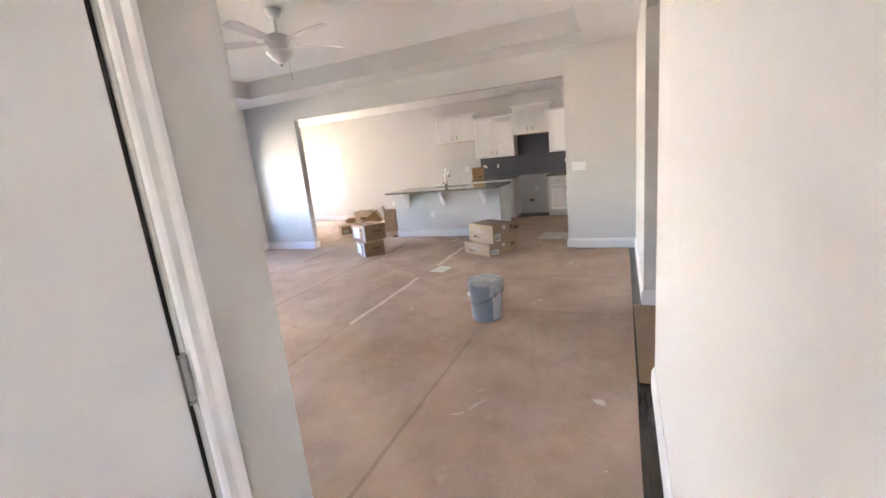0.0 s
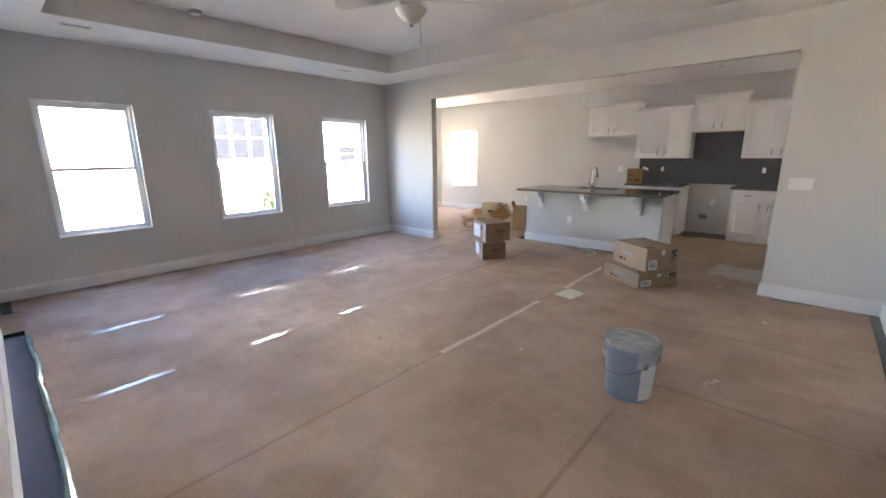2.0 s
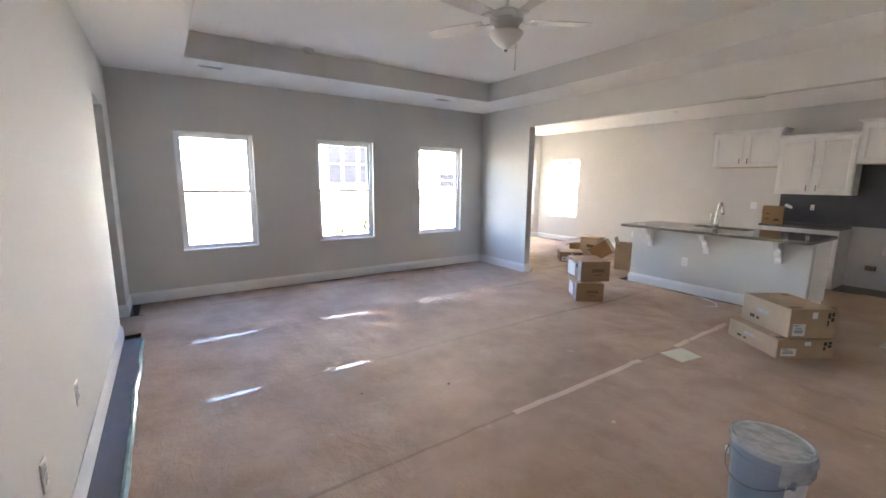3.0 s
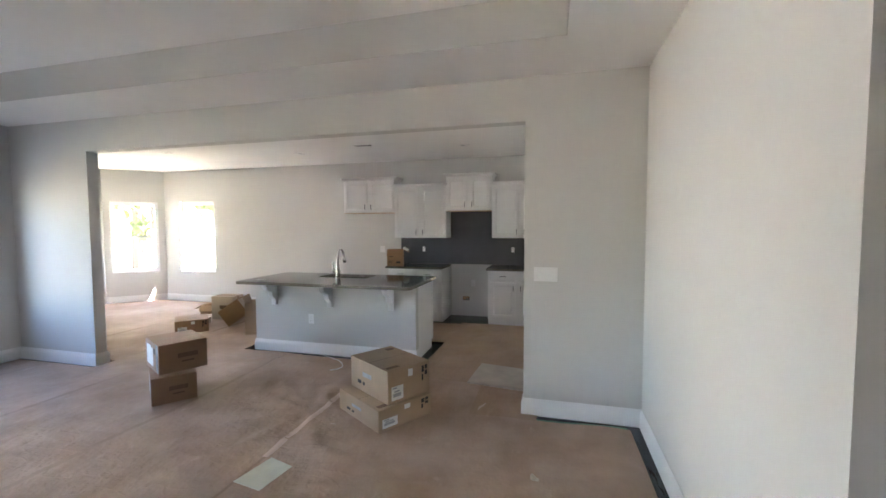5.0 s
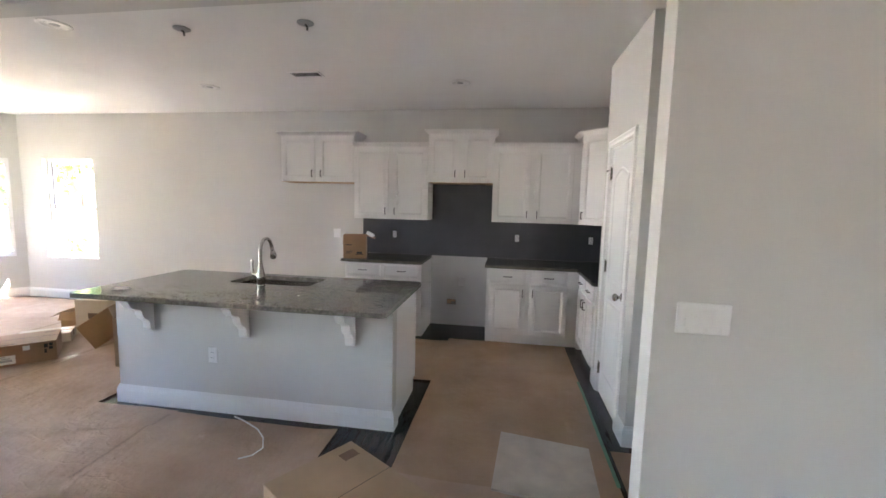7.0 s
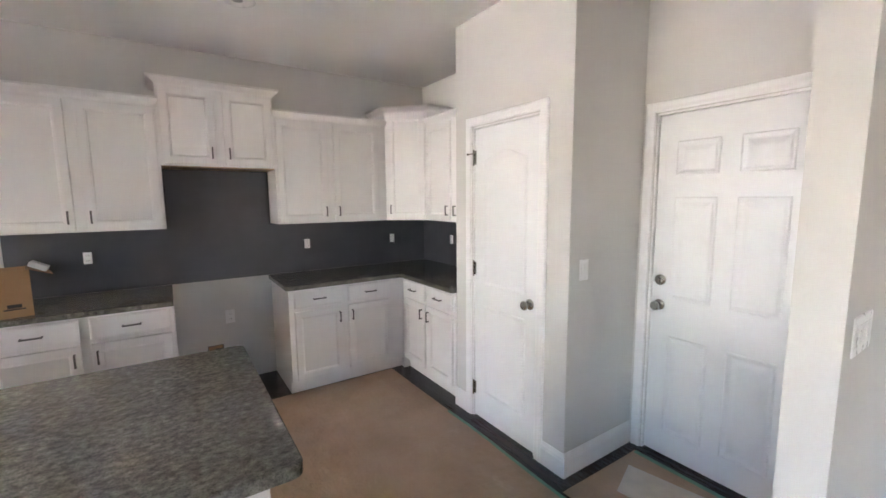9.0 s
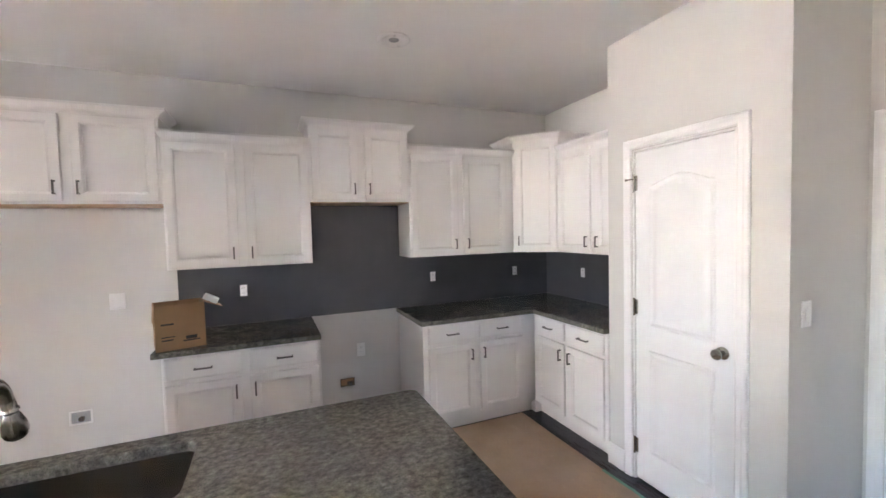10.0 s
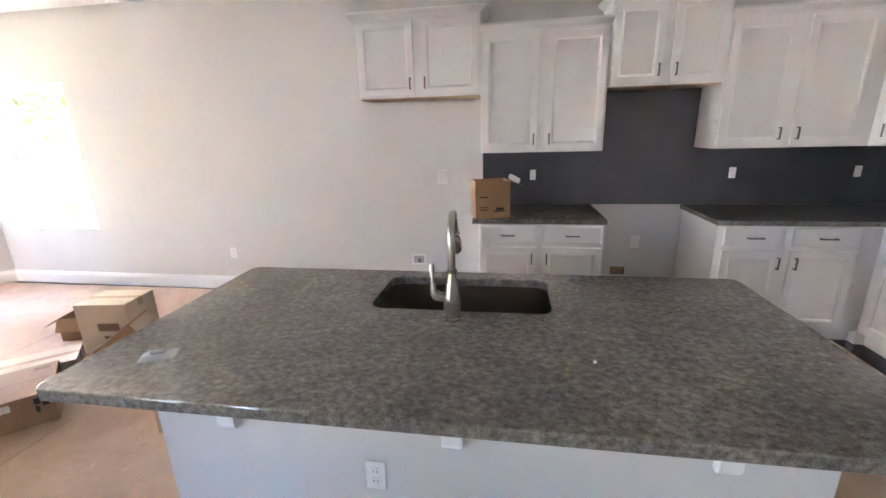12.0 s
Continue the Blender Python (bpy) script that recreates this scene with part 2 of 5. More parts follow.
def root(name, at, label, category, group="", kind=""):
    ob = new(name)
    ob.empty_display_size = 0.1
    ob.matrix_basis = at
    return tagged(ob, label, category, group, kind)


def box(bm, x0, y0, z0, x1, y1, z1, bevel=0.0):
    vs = [bm.verts.new((x, y, z)) for z in (z0, z1) for x, y in ((x0, y0), (x1, y0), (x1, y1), (x0, y1))]
    fs = [bm.faces.new([vs[i] for i in q]) for q in ((3, 2, 1, 0), (4, 5, 6, 7), (0, 1, 5, 4), (1, 2, 6, 5), (2, 3, 7, 6), (3, 0, 4, 7))]
    if bevel:
        edges = list({e for f in fs for e in f.edges})
        bmesh.ops.bevel(bm, geom=edges, offset=bevel, segments=2, profile=0.7, affect="EDGES", clamp_overlap=True)
    return bm


def boxes(*items, bevel=0.0):
    bm = bmesh.new()
    for b in items:
        box(bm, *b, bevel=bevel)
    return bm


def loft(bm, rings, cap0=True, cap1=True, closed=True):
    made = [[bm.verts.new(p) for p in r] for r in rings]
    n = len(made[0])
    for a, b in zip(made, made[1:]):
        for i in range(n if closed else n - 1):
            j = (i + 1) % n
            bm.faces.new((a[i], a[j], b[j], b[i]))
    if cap0:
        bm.faces.new(made[0][::-1])
    if cap1:
        bm.faces.new(made[-1])
    return bm


def lathe(bm, profile, centre=(0, 0, 0), seg=24, axis="z"):
    """profile: (radius, height) pairs; the ends are closed."""
    rings = []
    for r, h in profile:
        ring = []
        for k in range(seg):
            a = 2 * math.pi * k / seg
            p = {"z": (r * math.cos(a), r * math.sin(a), h), "y": (r * math.cos(a), h, r * math.sin(a)), "x": (h, r * math.cos(a), r * math.sin(a))}[axis]
            ring.append(Vector(p) + Vector(centre))
        rings.append(ring)
    return loft(bm, rings)


def tube(bm, pts, radius, seg=12):
    pts = [Vector(p) for p in pts]
    rad = radius if isinstance(radius, (list, tuple)) else [radius] * len(pts)
    up, rings = Vector((0.31, 0.77, 0.55)), []
    for i, p in enumerate(pts):
        d = (pts[min(i + 1, len(pts) - 1)] - pts[max(i - 1, 0)]).normalized()
        side = d.cross(up).normalized()
        up = side.cross(d).normalized()
        rings.append([p + rad[i] * (math.cos(2 * math.pi * k / seg) * side + math.sin(2 * math.pi * k / seg) * up) for k in range(seg)])
    return loft(bm, rings)


def wall(name, p, q, holes=(), height=CEIL, thick=OT, label="painted light greige drywall wall", material=None):
    """A wall whose room face runs from p to q, with its thickness to the right of that way. holes: (u0, u1, z0, z1)."""
    p, q = Vector((*p, 0)), Vector((*q, 0))
    d = (q - p).normalized()
    n = Vector((d.y, -d.x, 0))
    length = (q - p).length
    us = sorted({0.0, length, *(h[0] for h in holes), *(h[1] for h in holes)})
    zs = sorted({0.0, height, *(h[2] for h in holes), *(h[3] for h in holes)})

    def solid(i, j):
        if not (0 <= i < len(us) - 1 and 0 <= j < len(zs) - 1):
            return False
        u, z = (us[i] + us[i + 1]) / 2, (zs[j] + zs[j + 1]) / 2
        return not any(a < u < b and c < z < e for a, b, c, e in holes)

    bm, cache = bmesh.new(), {}

    def v(i, j, k):
        if (i, j, k) not in cache:
            cache[i, j, k] = bm.verts.new(p + d * us[i] + n * (thick * k) + Vector((0, 0, zs[j])))
        return cache[i, j, k]

    for i in range(len(us) - 1):
        for j in range(len(zs) - 1):
            if not solid(i, j):
                continue
            for k in (0, 1):
                bm.faces.new((v(i, j, k), v(i + 1, j, k), v(i + 1, j + 1, k), v(i, j + 1, k)))
            for di, dj, a, b in ((-1, 0, (i, j), (i, j + 1)), (1, 0, (i + 1, j), (i + 1, j + 1)), (0, -1, (i, j), (i + 1, j)), (0, 1, (i, j + 1), (i + 1, j + 1))):
                if not solid(i + di, j + dj):
                    bm.faces.new((v(*a, 0), v(*b, 0), v(*b, 1), v(*a, 1)))
    return single(name, bm, material or WALL, label, "wall", "structure")


BASE = ((0.0, 0.0), (0.016, 0.0), (0.016, 0.098), (0.013, 0.108), (0.013, 0.114), (0.007, 0.128), (0.004, 0.140), (0.0, 0.140))


def baseboard(p, q, m0=0, m1=0, label="white moulded wooden baseboard along the wall"):
    """A baseboard on the room face from p to q; the room lies to the left of that way. m0, m1: mitres (1 outside corner, -1 inside)."""
    p, q = Vector((*p, 0)), Vector((*q, 0))
    d = (q - p).normalized()
    n = Vector((-d.y, d.x, 0))
    off = 0.0015
    rings = [[p - d * (m0 * x) + n * (x + off) + Vector((0, 0, z + 0.004)) for x, z in BASE], [q + d * (m1 * x) + n * (x + off) + Vector((0, 0, z + 0.004)) for x, z in BASE]]
    return single("baseboard", loft(bmesh.new(), rings), TRIM, label, "baseboard", "structure")


def placed(x, y, z=0.0, rz=0.0):
    return pose(x, y, z, 0, 0, rz)


def ring_rect(x0, z0, x1, z1, y):
    return [(x0, y, z0), (x1, y, z0), (x1, y, z1), (x0, y, z1)]


# ---------------------------------------------------------------- structure
single("ground", boxes((-300, -300, -0.75, 300, 300, -0.35)), GROUND, "sandy sunlit yard soil with patchy grass", "ground", "structure")
slab = boxes((WX - 0.17, -3.75, -0.36, 4.2, 8.9, 0.0))
loft(slab, [[(WX - 0.17, OY + 0.02, z), (WX - 0.17, 8.9, z), (-8.15, 8.9, z), (-8.98, 8.05, z), (-8.98, 6.52, z), (-6.95, OY + 0.02, z)] for z in (-0.36, 0.0)])
single("floor", slab, WOOD, "dark espresso stained wood floor, mostly covered by paper", "floor", "structure")

WIN = 0.885
W_Y = (0.289, 2.028, 3.753)                              # near edges of the three west windows
wall("wall_west", (WX, OY), (WX, NY - OT), [(OY - y - WIN, OY - y, WINZ0, WINZ1) for y in W_Y], thick=0.16)
wall("wall_opening", (EX, OY), (B4[0], OY), [(EX - OPX1, EX - OPX0, 0, OPZ)])
GD0, GD1 = 5.40, 6.165                                   # door to the garage
wall("wall_east", (EX, -3.6), (EX, BY + 0.15), [(HY0 + 3.6, HY1 + 3.6, 0, 2.45), (GD0 + 3.6, GD1 + 3.6, 0, 2.045)])
B2X0, B2X1 = -7.69, -6.813
wall("wall_kitchen_back", (EX, BY), (B1[0], BY), [(EX - B2X1, EX - B2X0, 0.63, 2.105)], thick=0.15)
wall("wall_kitchen_east", (KX, PY1), (KX, BY), thick=EX - KX - 0.002)
wall("wall_bay_back", B1, B2, [(0.12, 0.93, 0.63, 2.10)], thick=0.15)
wall("wall_bay_middle", B2, B3, [(0.58, 1.28, 0.63, 2.10)], thick=0.15)
wall("wall_bay_front", B3, B4, thick=0.15)
NO0, NO1 = -5.68, -4.90                                  # opening in the near wall
wall("wall_near", (WX - 0.16, NY), (FX, NY), [(NO0 - WX + 0.16, NO1 - WX + 0.16, 0, 2.26)])
FD1 = -0.55
FD0 = FD1 - 0.765                                        # closed door in the foyer
wall("wall_foyer_west", (FX, NY - OT), (FX, -3.6), [(NY - OT - FD1, NY - OT - FD0, 0, 2.045)])
# unseen slit added in the front wall to let daylight into the foyer
wall("wall_foyer_front", (FX - OT, -3.6), (EX, -3.6), [(0.22 - 0.155 - FX + OT, 0.22 + 0.155 - FX + OT, 0.2, 2.1)])
PD0, PD1 = 6.465, 7.075                                  # pantry door
wall("wall_pantry_face", (0, PY0), (0, PY1), [(PD0 - PY0, PD1 - PY0, 0, 2.045)])
wall("wall_pantry_near", (EX, PY0), (OT, PY0))
wall("wall_pantry_far", (OT, PY1), (EX, PY1))
# walls added out of view so no sun leaks under the garage door
single("wall_garage_sunblock", boxes((1.60, 4.60, -0.36, 1.72, 7.0, CEIL - 0.002), (EX + OT + 0.004, 4.60, -0.36, 1.598, 4.72, CEIL - 0.002), (EX + OT + 0.004, 6.88, -0.36, 1.598, 7.0, CEIL - 0.002)), WALL, "unseen plain drywall added behind the garage door to block the sun", "wall", "structure")
wall("wall_hall_far", (4.0, HY1), (EX + OT, HY1))
wall("wall_hall_near", (EX + OT, HY0), (4.0, HY0))
wall("wall_hall_end", (4.0, HY0), (4.0, HY1))
wall("wall_bedroom_hall", (WX - 0.16, -2.4), (-4.2, -2.4))
wall("wall_bedroom_hall_west", (WX, NY - OT), (WX, -2.4))
wall("wall_bedroom_hall_east", (-4.2, -2.4), (-4.2, NY - OT))

Z1 = 3.2
# 0.5 m past the back wall: an added, unseen eave that trims the sun
single("ceiling", boxes((WX - 0.45, -3.8, CEIL, TX0, 9.38, Z1), (-9.2, OY - 0.2, CEIL, WX - 0.45, 9.38, Z1), (TX1, -3.8, CEIL, 4.3, 9.38, Z1), (TX0, -3.8, CEIL, TX1, TY0, Z1), (TX0, TY1, CEIL, TX1, 9.38, Z1),
       (TX0, TY0, TRAY, TX1, TY1, Z1)), CEILING, "flat white ceiling with a raised tray over the living room", "ceiling", "structure")
E4 = 0.004
for n, b in (("trim_tray_west", (TX0, TY0 + E4, CEIL + 0.001, TX0 + E4, TY1 - E4, TRAY)), ("trim_tray_east", (TX1 - E4, TY0 + E4, CEIL + 0.001, TX1, TY1 - E4, TRAY)),
             ("trim_tray_near", (TX0, TY0, CEIL + 0.001, TX1, TY0 + E4, TRAY)), ("trim_tray_far", (TX0, TY1 - E4, CEIL + 0.001, TX1, TY1, TRAY))):
    single(n, boxes(b), WALL, "greige painted side of the raised ceiling tray", "trim", "structure")

# baseboards, room face by room face
baseboard((WX, OY), (WX, NY), -1, -1)
baseboard((OPX0, OY), (WX, OY), 1, -1)
baseboard((OPX0, OY + OT), (OPX0, OY), 1, 1)
baseboard((EX, OY), (OPX1, OY), -1, 1)
baseboard((OPX1, OY), (OPX1, OY + OT), 1, 1)
baseboard((OPX1, OY + OT), (EX, OY + OT), 1, -1)
baseboard((EX, HY1), (EX, OY), 1, -1)
baseboard((EX, -3.6), (EX, HY0), -1, 1)
baseboard((4.0, HY1), (EX, HY1), -1, 1)
baseboard((EX, HY0), (4.0, HY0), 1, -1)
baseboard((NO1, NY), (FX, NY), 1, 1)
baseboard((WX, NY), (NO0, NY), -1, 1)
baseboard((NO0, NY), (NO0, NY - OT), 1, 1)
baseboard((NO1, NY - OT), (NO1, NY), 1, 1)
baseboard((FX, NY), (FX, FD1 + 0.07), 1, 0)
baseboard((FX, FD0 - 0.07), (FX, -3.6), 0, -1)
baseboard((0, PD1 + 0.064), (0, PY1), 0, 0)
baseboard((0, PY0), (0, PD0 - 0.064), 1, 0)
baseboard((EX, PY0), (0, PY0), -1, 1)
baseboard((EX, OY + OT), (EX, GD0 - 0.064), -1, 0)
baseboard((-2.735, BY), (B1[0], BY), 0, -0.41)
baseboard(B1, B2, -0.41, -0.41)
baseboard(B2, B3, -0.41, -0.41)
baseboard(B3, B4, -0.41, -0.41)
baseboard(B4, (OPX0, OY + OT), -0.41, 1)


def make_window(name, at, w, z0, z1, label):
    """A white vinyl double-hung window; local x along the wall, y outwards from the room face, z up."""
    r = root(name, at, label, "window", "", "structure")
    h, f, y0, y1 = z1 - z0, 0.032, 0.06, 0.13
    part("window_frame", boxes((0, y0, z0, f, y1, z1, ), (w - f, y0, z0, w, y1, z1), (f, y0, z1 - f, w - f, y1, z1), (f, y0, z0, w - f, y1, z0 + f), bevel=0.003), VINYL, r)
    part("window_sill", boxes((0.001, -0.012, z0 + 0.001, w - 0.001, y0, z0 + 0.018), bevel=0.004), TRIM, r)
    mid, s = z0 + h * 0.5, 0.036
    for n, ya, za, zb in (("upper_sash", 0.098, mid - 0.012, z1 - f), ("lower_sash", 0.066, z0 + f, mid + 0.024)):
        yb = ya + 0.028
        sash = part(n, boxes((f, ya, za, f + s, yb, zb), (w - f - s, ya, za, w - f, yb, zb), (f + s, ya, zb - s, w - f - s, yb, zb), (f + s, ya, za, w - f - s, yb, za + s), bevel=0.003), VINYL, r)
        pane = part("pane", boxes((f + s - 0.004, ya + 0.012, za + s - 0.004, w - f - s + 0.004, ya + 0.016, zb - s + 0.004)), GLASS, sash)
        pane.visible_shadow = False
    part("sash_lock", boxes((w / 2 - 0.025, 0.058, mid + 0.024, w / 2 + 0.025, 0.086, mid + 0.036), bevel=0.003), VINYL, r)
    return r


for k, y in enumerate(W_Y):
    make_window(f"window_{k + 1}", placed(WX, y, 0, 90), WIN, WINZ0, WINZ1, "white double-hung vinyl window set in greige drywall")
make_window("window_4", placed(B2X0, BY, 0, 0), B2X1 - B2X0, 0.63, 2.105, "white double-hung vinyl window, glaring with daylight")
dv = (Vector(B2) - Vector(B1)).normalized()
pb = Vector(B1) + dv * 0.93
make_window("window_5", placed(pb.x, pb.y, 0, 45), 0.81, 0.63, 2.10, "white double-hung window in the angled bay wall")
# unseen window, added so more daylight reaches the nook and kitchen
make_window("window_6", placed(B3[0], B3[1] + 0.11, 0, 90), 0.70, 0.63, 2.10, "unseen white double-hung window added in the middle bay wall for light")


# ---------------------------------------------------------------- doors
def casing(name, at, w, h, c=0.062, rebate=0.0):
    """Casing and jamb round a door opening; local x across, y into the wall, the room at -y."""
    prof = ((0.0, 0.004), (0.012, 0.004), (0.016, 0.012), (0.014, 0.030), (0.018, 0.044), (0.017, c - 0.006), (0.010, c), (0.0, c))
    bm = bmesh.new()
    g = 0.004
    loft(bm, [[(-u, -d - 0.001, 0.003) for d, u in prof], [(-u, -d - 0.001, h + u) for d, u in prof], [(w + u, -d - 0.001, h + u) for d, u in prof], [(w + u, -d - 0.001, 0.003) for d, u in prof]])
    box(bm, 0.0005, 0.0, 0.003, 0.012, 0.11, h - 0.0005)
    box(bm, w - 0.012, rebate, 0.003, w - 0.0005, 0.11, h - 0.0005)
    box(bm, 0.0125, 0.0, h - 0.012, w - 0.0125, 0.11, h - 0.0005)
    return single(name, bm, TRIM, "white moulded casing around a door", "trim", "structure", "", at)


def arch_loop(x0, z0, x1, z1, rise, inset, y):
    """A panel's outline with an eyebrow arch on top, shrunk by inset."""
    x0, z0, x1, z1 = x0 + inset, z0 + inset, x1 - inset, z1 - inset
    pts = [(x0, y, z0), (x1, y, z0), (x1, y, z1)]
    for k in range(1, 12):
        u = k / 12
        pts.append((x1 + (x0 - x1) * u, y, z1 + rise * math.sin(math.pi * u) ** 1.5))
    return pts + [(x0, y, z1)]


def door_panel(x0, z0, x1, z1, rise=0.0):
    bm = bmesh.new()
    steps = ((0.0, 0.001), (0.006, -0.005), (0.014, -0.0055), (0.026, -0.001), (0.034, -0.001), (0.058, -0.006), (0.066, -0.0065))
    loft(bm, [arch_loop(x0, z0, x1, z1, rise, i, y) for i, y in steps], cap0=False)
    return bm


def lever_knob(parent, x, z, y=0.0, deadbolt=False):
    bm = lathe(bmesh.new(), [(0.001, 0.0), (0.032, 0.0), (0.032, -0.005), (0.026, -0.010), (0.011, -0.013), (0.010, -0.030), (0.020, -0.036), (0.027, -0.046), (0.027, -0.056), (0.020, -0.064), (0.001, -0.066)], (x, y, z), 20, "y")
    part("knob", bm, NICKEL, parent, "round satin nickel door knob", True)
    if deadbolt:
        bm = lathe(bmesh.new(), [(0.001, 0.0), (0.032, 0.0), (0.031, -0.010), (0.024, -0.014), (0.001, -0.015)], (x, y, z + 0.15), 20, "y")
        box(bm, x - 0.005, y - 0.03, z + 0.135, x + 0.005, y - 0.014, z + 0.165, 0.002)
        part("deadbolt", bm, NICKEL, parent, "satin nickel deadbolt thumb-turn", True)


def hinge(parent, x, z, y=0.0):
    bm = boxes((x - 0.006, y - 0.004, z - 0.045, x + 0.02, y + 0.001, z + 0.045))
    tube(bm, [(x, y - 0.008, z - 0.047), (x, y - 0.008, z + 0.047)], 0.006, 8)
    for dz in (-0.051, 0.051):
        tube(bm, [(x, y - 0.008, z + dz - 0.003), (x, y - 0.008, z + dz + 0.003)], 0.0075, 8)
    part("hinge", bm, NICKEL, parent, "satin nickel butt hinge")


def make_door(name, at, w, h, panels, knob_x, hinge_x, label, deadbolt=False, face=0.010, knob_z=0.94, gap=0.014):
    r = root(name, at, label, "door", "", "structure")
    part("leaf", boxes((0.014, face, 0.012, w - gap, face + 0.036, h - 0.015), bevel=0.002), DOOR, r)
    for pn in panels:
        bm = door_panel(*pn)
        bmesh.ops.translate(bm, verts=bm.verts, vec=(0, face, 0))
        part("panel", bm, DOOR, r)
    lever_knob(r, knob_x, knob_z, face, deadbolt)
    for z in (0.22, 1.09, h - 0.2):
        hinge(r, hinge_x, z, face - 0.002)
    return r


casing("trim_pantry_door", placed(0, PD1, 0, -90), PD1 - PD0, 2.045)
pw = PD1 - PD0
make_door("door_1", placed(0, PD1, 0, -90), pw, 2.045, [(0.105, 0.98, pw - 0.105, 1.82, 0.055), (0.105, 0.20, pw - 0.105, 0.84, 0.0)], pw - 0.068, 0.008,
          "white two-panel arch-top pantry door, closed")
# the top hinge carries a small door stop
stop = boxes((-0.035, -0.020, 1.865, 0.012, -0.012, 1.873), (-0.037, -0.026, 1.862, -0.030, -0.010, 1.876))
single("door_stop", stop, NICKEL, "small nickel hinge-pin door stop on the pantry door", "door stop", "", "", placed(0, PD1, 0, -90))
casing("trim_garage_door", placed(EX, GD1, 0, -90), GD1 - GD0, 2.045)
gw = GD1 - GD0
gc, gi = 0.115, gw / 2 - 0.045
rows = ((1.69, 1.88), (0.98, 1.57), (0.16, 0.76))
make_door("door_2", placed(EX, GD1, 0, -90), gw, 2.045, [(a, z0, b, z1) for z0, z1 in rows for a, b in ((gc, gi), (gw - gi, gw - gc))], 0.062, gw - 0.008,
          "white six-panel steel door to the garage, closed", True, 0.016, 0.935)
casing("trim_foyer_door", placed(FX, FD0, 0, 90), FD1 - FD0, 2.045, 0.062, 0.048)
# near-black strip stands in for the shade inside the hinge gap
single("trim_hinge_gap_shade", boxes((FX - 0.022, FD1 - 0.0132, 0.004, FX - 0.012, FD1 - 0.0012, 2.03)), DARKHOLE, "dark strip painted as the shade in the door's hinge gap", "trim", "structure")
fw = FD1 - FD0
make_door("door_3", placed(FX, FD0, 0, 90), fw, 2.045, [], 0.07, fw - 0.010, "smooth white interior door, closed, with nickel hinges", False, 0.004, 0.94, 0.0145)


# ---------------------------------------------------------------- kitchen cabinets
def cab_door(x0, z0, x1, z1, y, stile=0.058, t=0.020):
    """A framed, recessed-panel cabinet door whose back lies on y."""
    bm = bmesh.new()
    s = ((0.0, 0.0), (0.0, -t + 0.003), (0.003, -t), (stile - 0.012, -t), (stile - 0.009, -t + 0.003), (stile - 0.003, -t + 0.004), (stile + 0.003, -t + 0.013), (stile + 0.007, -t + 0.0135))
    loft(bm, [ring_rect(x0 + i, z0 + i, x1 - i, z1 - i, y + d) for i, d in s])
    return bm


def slab_front(x0, z0, x1, z1, y, t=0.020):
    bm = bmesh.new()
    s = ((0.0, 0.0), (0.0, -t + 0.006), (0.006, -t + 0.003), (0.012, -t), (0.016, -t))
    loft(bm, [ring_rect(x0 + i, z0 + i, x1 - i, z1 - i, y + d) for i, d in s])
    return bm


def pull(parent, x, z, y, upright=True, length=0.085):
    h = length / 2
    if upright:
        bm = boxes((x - 0.005, y - 0.030, z - h, x + 0.005, y - 0.022, z + h), (x - 0.0045, y - 0.023, z - h, x + 0.0045, y, z - h + 0.009), (x - 0.0045, y - 0.023, z + h - 0.009, x + 0.0045, y, z + h), bevel=0.0015)
    else:
        bm = boxes((x - h, y - 0.030, z - 0.005, x + h, y - 0.022, z + 0.005), (x - h, y - 0.023, z - 0.0045, x - h + 0.009, y, z + 0.0045), (x + h - 0.009, y - 0.023, z - 0.0045, x + h, y, z + 0.0045), bevel=0.0015)
    part("handle", bm, BRONZE, parent, "dark square bar pull")


CROWN = ((0.0, 0.0), (0.006, 0.001), (0.008, 0.008), (0.012, 0.012), (0.022, 0.020), (0.038, 0.030), (0.044, 0.034), (0.047, 0.036), (0.047, 0.050), (0.040, 0.052))


def crown(w, d, z, left, right, front=1):
    bm = bmesh.new()
    loft(bm, [[(-o * left, -o * front, z + h), (w + o * right, -o * front, z + h), (w + o * right, d, z + h), (-o * left, d, z + h)] for o, h in CROWN])
    return bm


def wall_cabinet(at, w, z0, z1, left, right, label, ndoors=2, doors=None, d=0.328, rail=0.0):
    """local x across, front frame on y = 0, the wall at y = d"""
    r = root("wall_cabinet", at, label, "cabinet", "kitchen wall cabinets")
    part("body", boxes((0, 0, z0, w, d, z1), bevel=0.0015), CABINET, r)
    spans = doors or [(0.014, w / 2 - 0.028), (w / 2 + 0.028, w - 0.014)]
    for k, (a, b) in enumerate(spans):
        dr = part("door", cab_door(a, z0 + 0.014, b, z1 - 0.02, 0.0), CABINET, r)
        inner = b - 0.030 if k == 0 and len(spans) > 1 else a + 0.030
        pull(dr, inner, z0 + 0.014 + 0.085, -0.020)
    part("crown_moulding", crown(w, d, z1 - 0.001, left, right), CABINET, r)
    if left == 1:
        part("underside", boxes((0.004, 0.004, z0 - 0.007, w - 0.004, d - 0.004, z0 - 0.0005)), RAWWOOD, r, "raw tan plywood underside")
    return r


UY = 8.40                                                # face of the wall cabinets
C1, C2, C3, C4, C5 = -3.655, -2.692, -1.768, -1.0, -0.012
wall_cabinet(placed(C1, UY), C2 - C1 - 0.002, 1.81, 2.373, 1, 1, "short white two-door wall cabinet above an empty fridge space")
